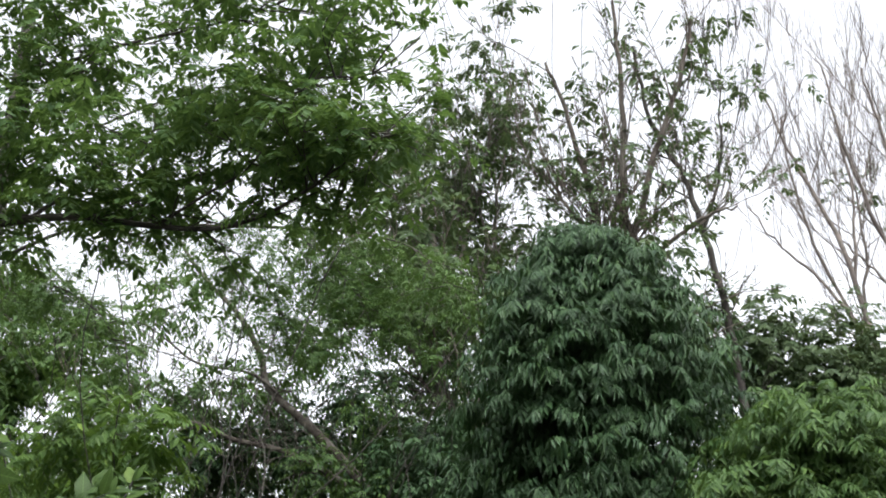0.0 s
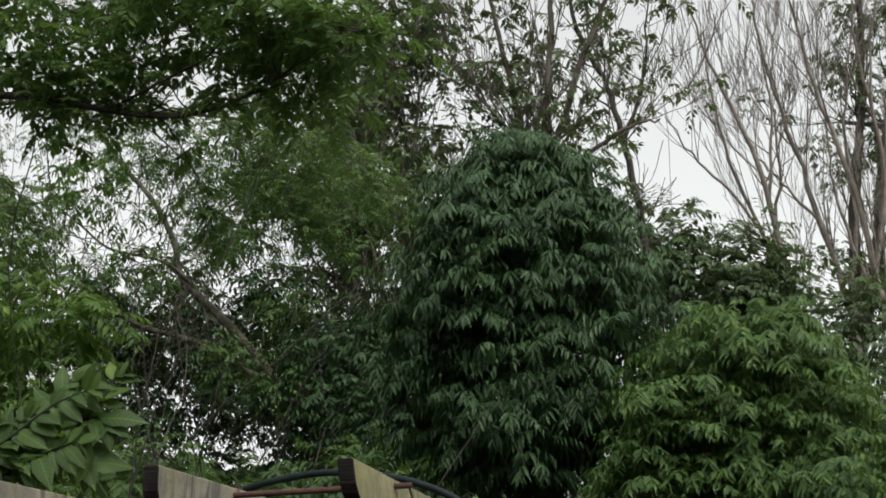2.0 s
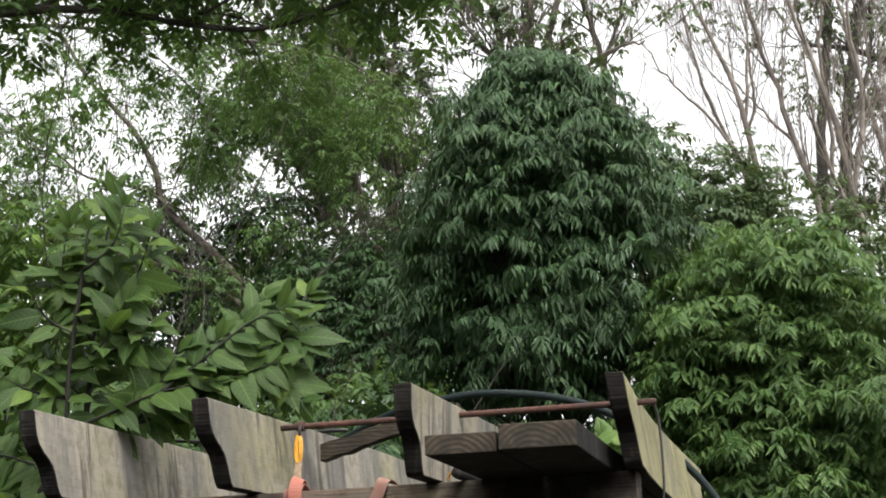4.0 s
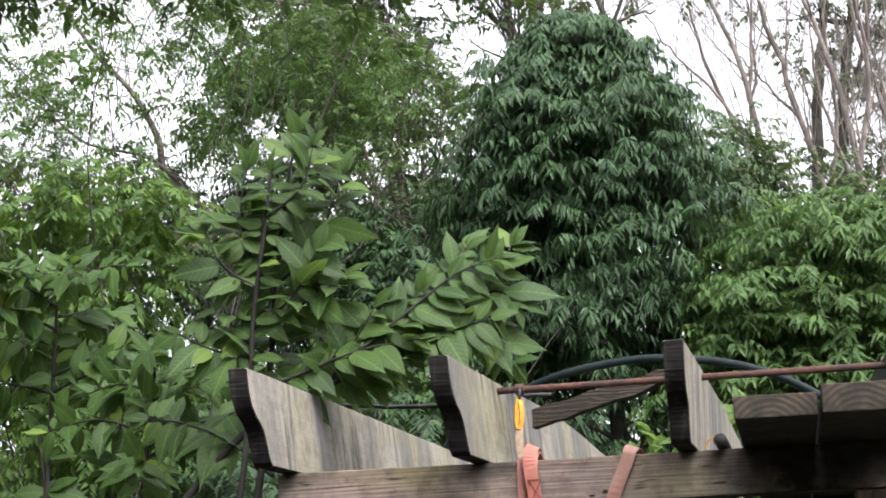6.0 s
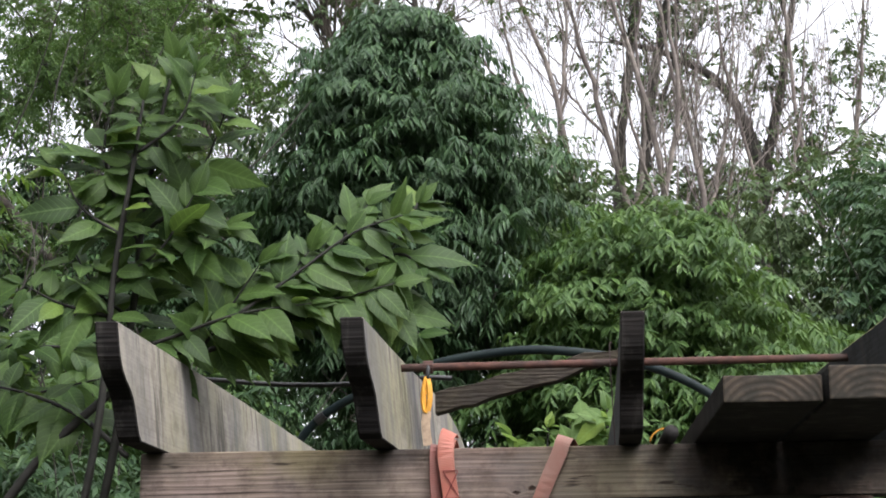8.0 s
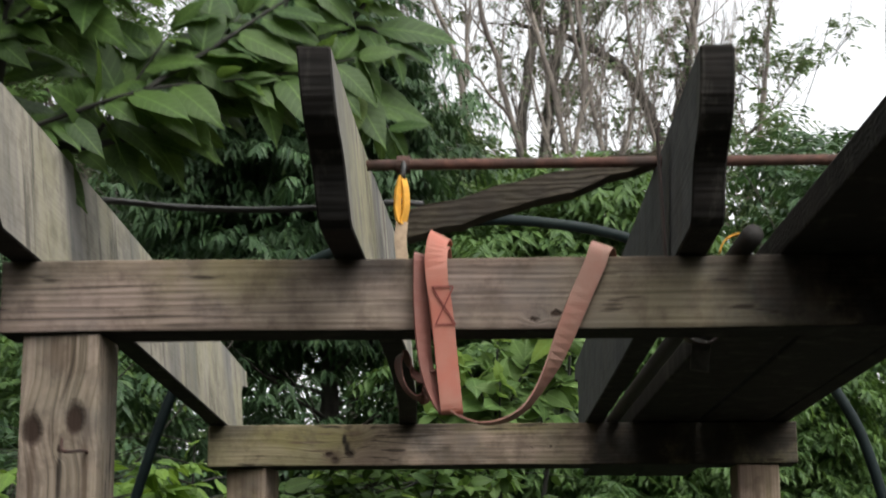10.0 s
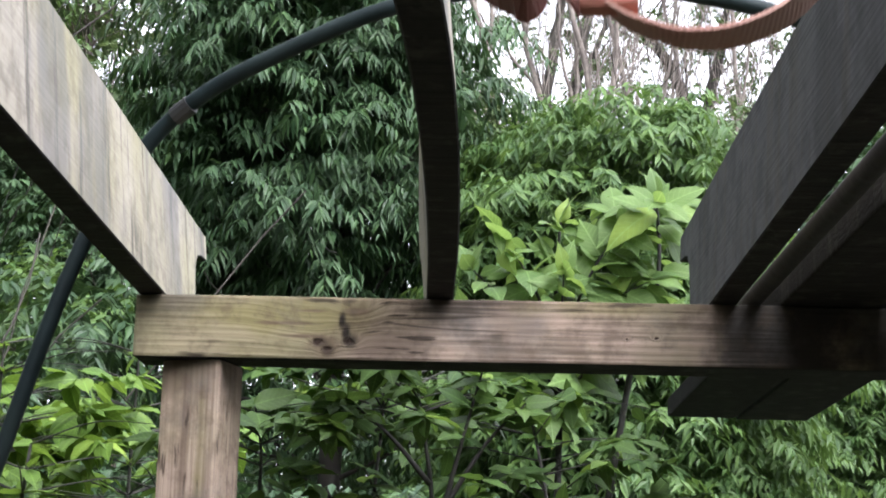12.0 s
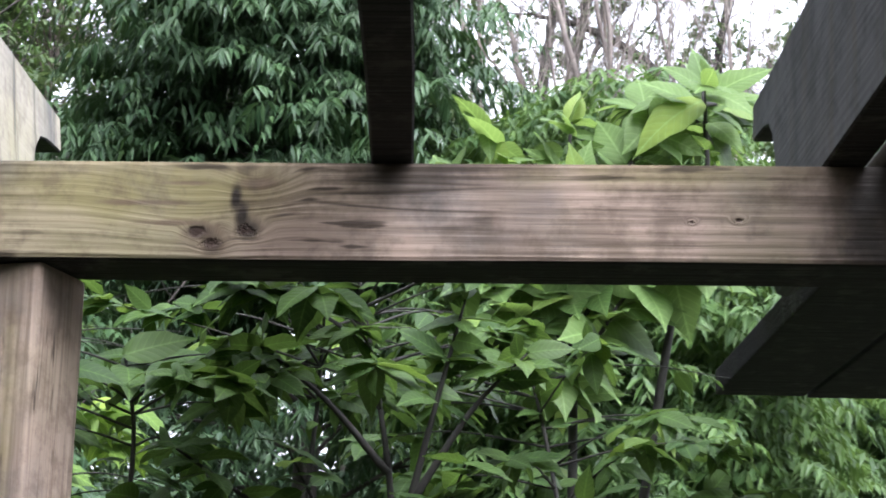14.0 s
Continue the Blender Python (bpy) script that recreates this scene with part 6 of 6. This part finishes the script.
thicket("shrub", (1.262, 17.04, 0), [(-0.14, 17.04, 6.63, 1.03, 0.77, 1.03), (1.16, 17.04, 6.09, 1.16, 0.77, 1.03), (-0.79, 17.04, 7.30, 0.77, 0.77, 0.77), (0.24, 17.28, 5.19, 1.55, 0.77, 1.29), (2.70, 17.28, 5.43, 1.16, 0.77, 1.29), (4.24, 17.04, 5.41, 1.29, 0.77, 1.55), (1.13, 17.04, 3.38, 2.58, 0.77, 1.93), (-1.58, 17.04, 6.91, 0.90, 0.77, 1.03), (0.25, 17.40, 7.03, 0.77, 0.65, 0.77), (-3.54, 16.56, 6.25, 1.16, 0.77, 0.90), (-5.12, 16.56, 6.27, 1.16, 0.77, 0.90)], LEAF_FAR, "thin green undergrowth below the bare trees", 520, 68, 0.12, 0.05, 0.2)
thicket("shrub", (-0.209, 2.552, 0), [(-0.34, 2.49, 1.57, 0.31, 0.26, 0.28), (0.01, 2.55, 1.47, 0.30, 0.26, 0.28), (0.35, 2.55, 1.52, 0.34, 0.26, 0.29), (-0.21, 2.55, 0.91, 0.60, 0.34, 0.52), (0.48, 2.61, 0.96, 0.43, 0.26, 0.43), (-0.65, 2.37, 1.62, 0.30, 0.26, 0.30)], LEAF_BUSH, "low bright green bush behind the pergola", 2300, 67, 0.062, 0.034, 0.1, 2, 7, 0.16)

thicket("shrub", (-6.2, 14.0, 0), [(-9.12, 14.0, 8.34, 0.40, 0.32, 0.32), (-8.38, 14.0, 7.93, 0.34, 0.28, 0.28), (-9.09, 14.0, 7.45, 0.52, 0.41, 0.41), (-7.96, 14.0, 6.94, 0.40, 0.32, 0.32), (-6.96, 14.0, 6.67, 0.46, 0.37, 0.37), (-5.92, 14.0, 6.67, 0.40, 0.32, 0.32), (-5.26, 14.0, 7.18, 0.37, 0.30, 0.30), (-4.81, 14.0, 7.66, 0.37, 0.30, 0.30)],
        LEAF_MID, "loose tall undergrowth behind the lichened tree", 1100, 71, 0.10, 0.042, 0.1)
thicket("shrub", (-5.6, 14.2, 0), [(-5.57, 14.0, 6.08, 0.46, 0.37, 0.37), (-4.71, 14.0, 6.43, 0.46, 0.37, 0.37), (-4.33, 14.0, 5.61, 0.46, 0.37, 0.37), (-6.74, 14.0, 6.03, 0.52, 0.41, 0.41), (-7.95, 14.0, 6.18, 0.52, 0.41, 0.41), (-3.85, 14.0, 5.74, 0.34, 0.28, 0.28), (-5.2, 14.2, 5.3, 0.7, 0.4, 0.5), (-6.4, 14.2, 5.2, 0.7, 0.4, 0.5), (-7.6, 14.2, 5.3, 0.7, 0.4, 0.5), (-8.9, 14.2, 5.6, 0.8, 0.4, 0.7), (-4.2, 14.2, 4.8, 0.6, 0.4, 0.5), (-3.3, 14.2, 4.8, 0.5, 0.4, 0.5), (-4.3, 14.3, 4.2, 0.8, 0.4, 0.6), (-5.4, 14.3, 4.4, 0.8, 0.4, 0.6), (-6.6, 14.3, 4.5, 0.8, 0.4, 0.6), (-3.2, 14.3, 4.0, 0.8, 0.4, 0.7), (-4.9, 14.3, 3.5, 1.2, 0.4, 0.7)],
        LEAF_DARK, "dark undergrowth behind the lichened tree", 1000, 72, 0.10, 0.042, 0.1)
thicket("shrub", (-3.4, 16.0, 0), [(-4.65, 16.0, 10.2, 0.32, 0.26, 0.26), (-4.22, 16.0, 9.41, 0.32, 0.26, 0.26), (-4.56, 16.0, 8.85, 0.32, 0.26, 0.26), (-3.87, 16.0, 8.66, 0.29, 0.23, 0.23), (-3.41, 16.0, 10.04, 0.22, 0.18, 0.18), (-2.62, 16.0, 9.5, 0.22, 0.18, 0.18), (-4.3, 16.0, 8.0, 0.4, 0.3, 0.3), (-3.6, 16.0, 7.7, 0.4, 0.3, 0.3), (-4.6, 16.0, 7.2, 0.5, 0.3, 0.4), (-3.4, 16.0, 6.8, 0.5, 0.3, 0.4)],
        LEAF_FAR, "pale green upper leaves among the tall trunks", 1000, 73, 0.10, 0.045, 0.1)
thicket("shrub", (-3.9, 12.5, 0), [(-4.66, 12.5, 7.31, 0.38, 0.30, 0.30), (-3.94, 12.5, 7.37, 0.38, 0.30, 0.30), (-3.16, 12.5, 7.21, 0.35, 0.28, 0.28), (-4.59, 12.5, 6.51, 0.30, 0.24, 0.24), (-3.98, 12.5, 5.86, 0.25, 0.20, 0.20), (-4.57, 12.5, 5.34, 0.35, 0.28, 0.28), (-4.08, 12.5, 5.05, 0.30, 0.24, 0.24), (-2.77, 12.5, 6.79, 0.23, 0.18, 0.18), (-3.10, 12.5, 6.25, 0.25, 0.20, 0.20)],
        LEAF_MID, "hanging green sprays beside the leaning trunks", 900, 74, 0.075, 0.026, 0.1)

thicket("shrub", (0.2, 4.6, 0), [(-1.2, 4.6, 1.5, 0.6, 0.4, 0.5), (-0.5, 4.7, 1.7, 0.6, 0.4, 0.5), (0.2, 4.8, 1.6, 0.6, 0.4, 0.55), (0.8, 4.9, 1.5, 0.6, 0.4, 0.5), (1.3, 5.2, 1.3, 0.5, 0.4, 0.5), (-0.8, 4.6, 0.8, 0.9, 0.4, 0.6), (0.5, 4.7, 0.8, 0.9, 0.4, 0.6), (-1.9, 4.7, 1.4, 0.6, 0.4, 0.6), (-2.0, 4.7, 0.7, 0.8, 0.4, 0.6), (-2.9, 5.0, 1.2, 0.7, 0.4, 0.8)], LEAF_DARK, "shaded low shrubs behind the pergola", 900, 75, 0.085, 0.03, 0.1, 2)

thicket("shrub", (-2.9, 5.7, 0), [(-2.55, 5.5, 4.10, 0.36, 0.3, 0.24), (-2.95, 5.6, 4.17, 0.42, 0.3, 0.25), (-3.4, 5.7, 4.08, 0.45, 0.35, 0.28), (-2.72, 5.6, 3.72, 0.40, 0.35, 0.28), (-3.2, 5.7, 3.55, 0.55, 0.35, 0.35), (-3.0, 5.7, 2.9, 0.6, 0.35, 0.5)], LEAF_BUSH, "tall light green shrub with feathery leaf sprays", 700, 76, 0.082, 0.032, 0.1, 7, 11, 0.2)

thicket("shrub", (-5.4, 12.3, 0), [(-5.78, 12.3, 7.68, 0.30, 0.26, 0.22), (-5.31, 12.3, 7.46, 0.28, 0.26, 0.20), (-5.66, 12.3, 6.97, 0.32, 0.26, 0.20), (-5.02, 12.3, 6.95, 0.24, 0.22, 0.18), (-5.55, 12.3, 6.45, 0.32, 0.26, 0.20), (-4.95, 12.3, 7.6, 0.20, 0.20, 0.16), (-6.2, 12.3, 7.3, 0.35, 0.26, 0.25)], LEAF_MID, "tall arching shrub behind the lichened limbs", 520, 77, 0.085, 0.032, 0.1)

# the rest of the wood: far behind, plus an unseen ring added to block light
g = np.random.default_rng(70)


def woods(name, clumps, per, label, leaf, leaf_len=0.30, wid=0.15, reach=0.6):
    P, D = in_clumps(g, clumps, per, 0.2)
    v, f = sprays(g, P, D, 7, reach, leaf_len, wid, 0.3, 0.2, 0.3, 1.0)
    ob = part_np(name, v.tolist(), f.tolist(), leaf, None, label, kind="stuff")
    return tagged(ob, category="woods")


woods("far_woods", [(x, 29 + g.uniform(-2, 3), g.uniform(0.8, 5.2 if x < -2 or x > 5 else 4.2), g.uniform(0.9, 1.6), 1.2, g.uniform(0.9, 1.5)) for x in np.linspace(-24, 20, 130)], 75, "far woodland foliage behind the trees", LEAF_FAR)
# foliage out of view round the clearing, added to cut low sky light
ring = []
for k in range(240):
    a = radians(g.uniform(148, 384))
    tall = a < radians(225)
    r = g.uniform(8.2, 11) if tall else g.uniform(11, 14)
    ring.append((r * math.cos(a), 1 + r * math.sin(a), g.uniform(0.6, 9.5 if tall else 4.6), 1.6, 1.6, 1.5))
woods("surrounding_woods", ring, 45, "unseen woodland edge added round the clearing to block low sky light", LEAF_SHADE, 0.42, 0.22, 0.8)
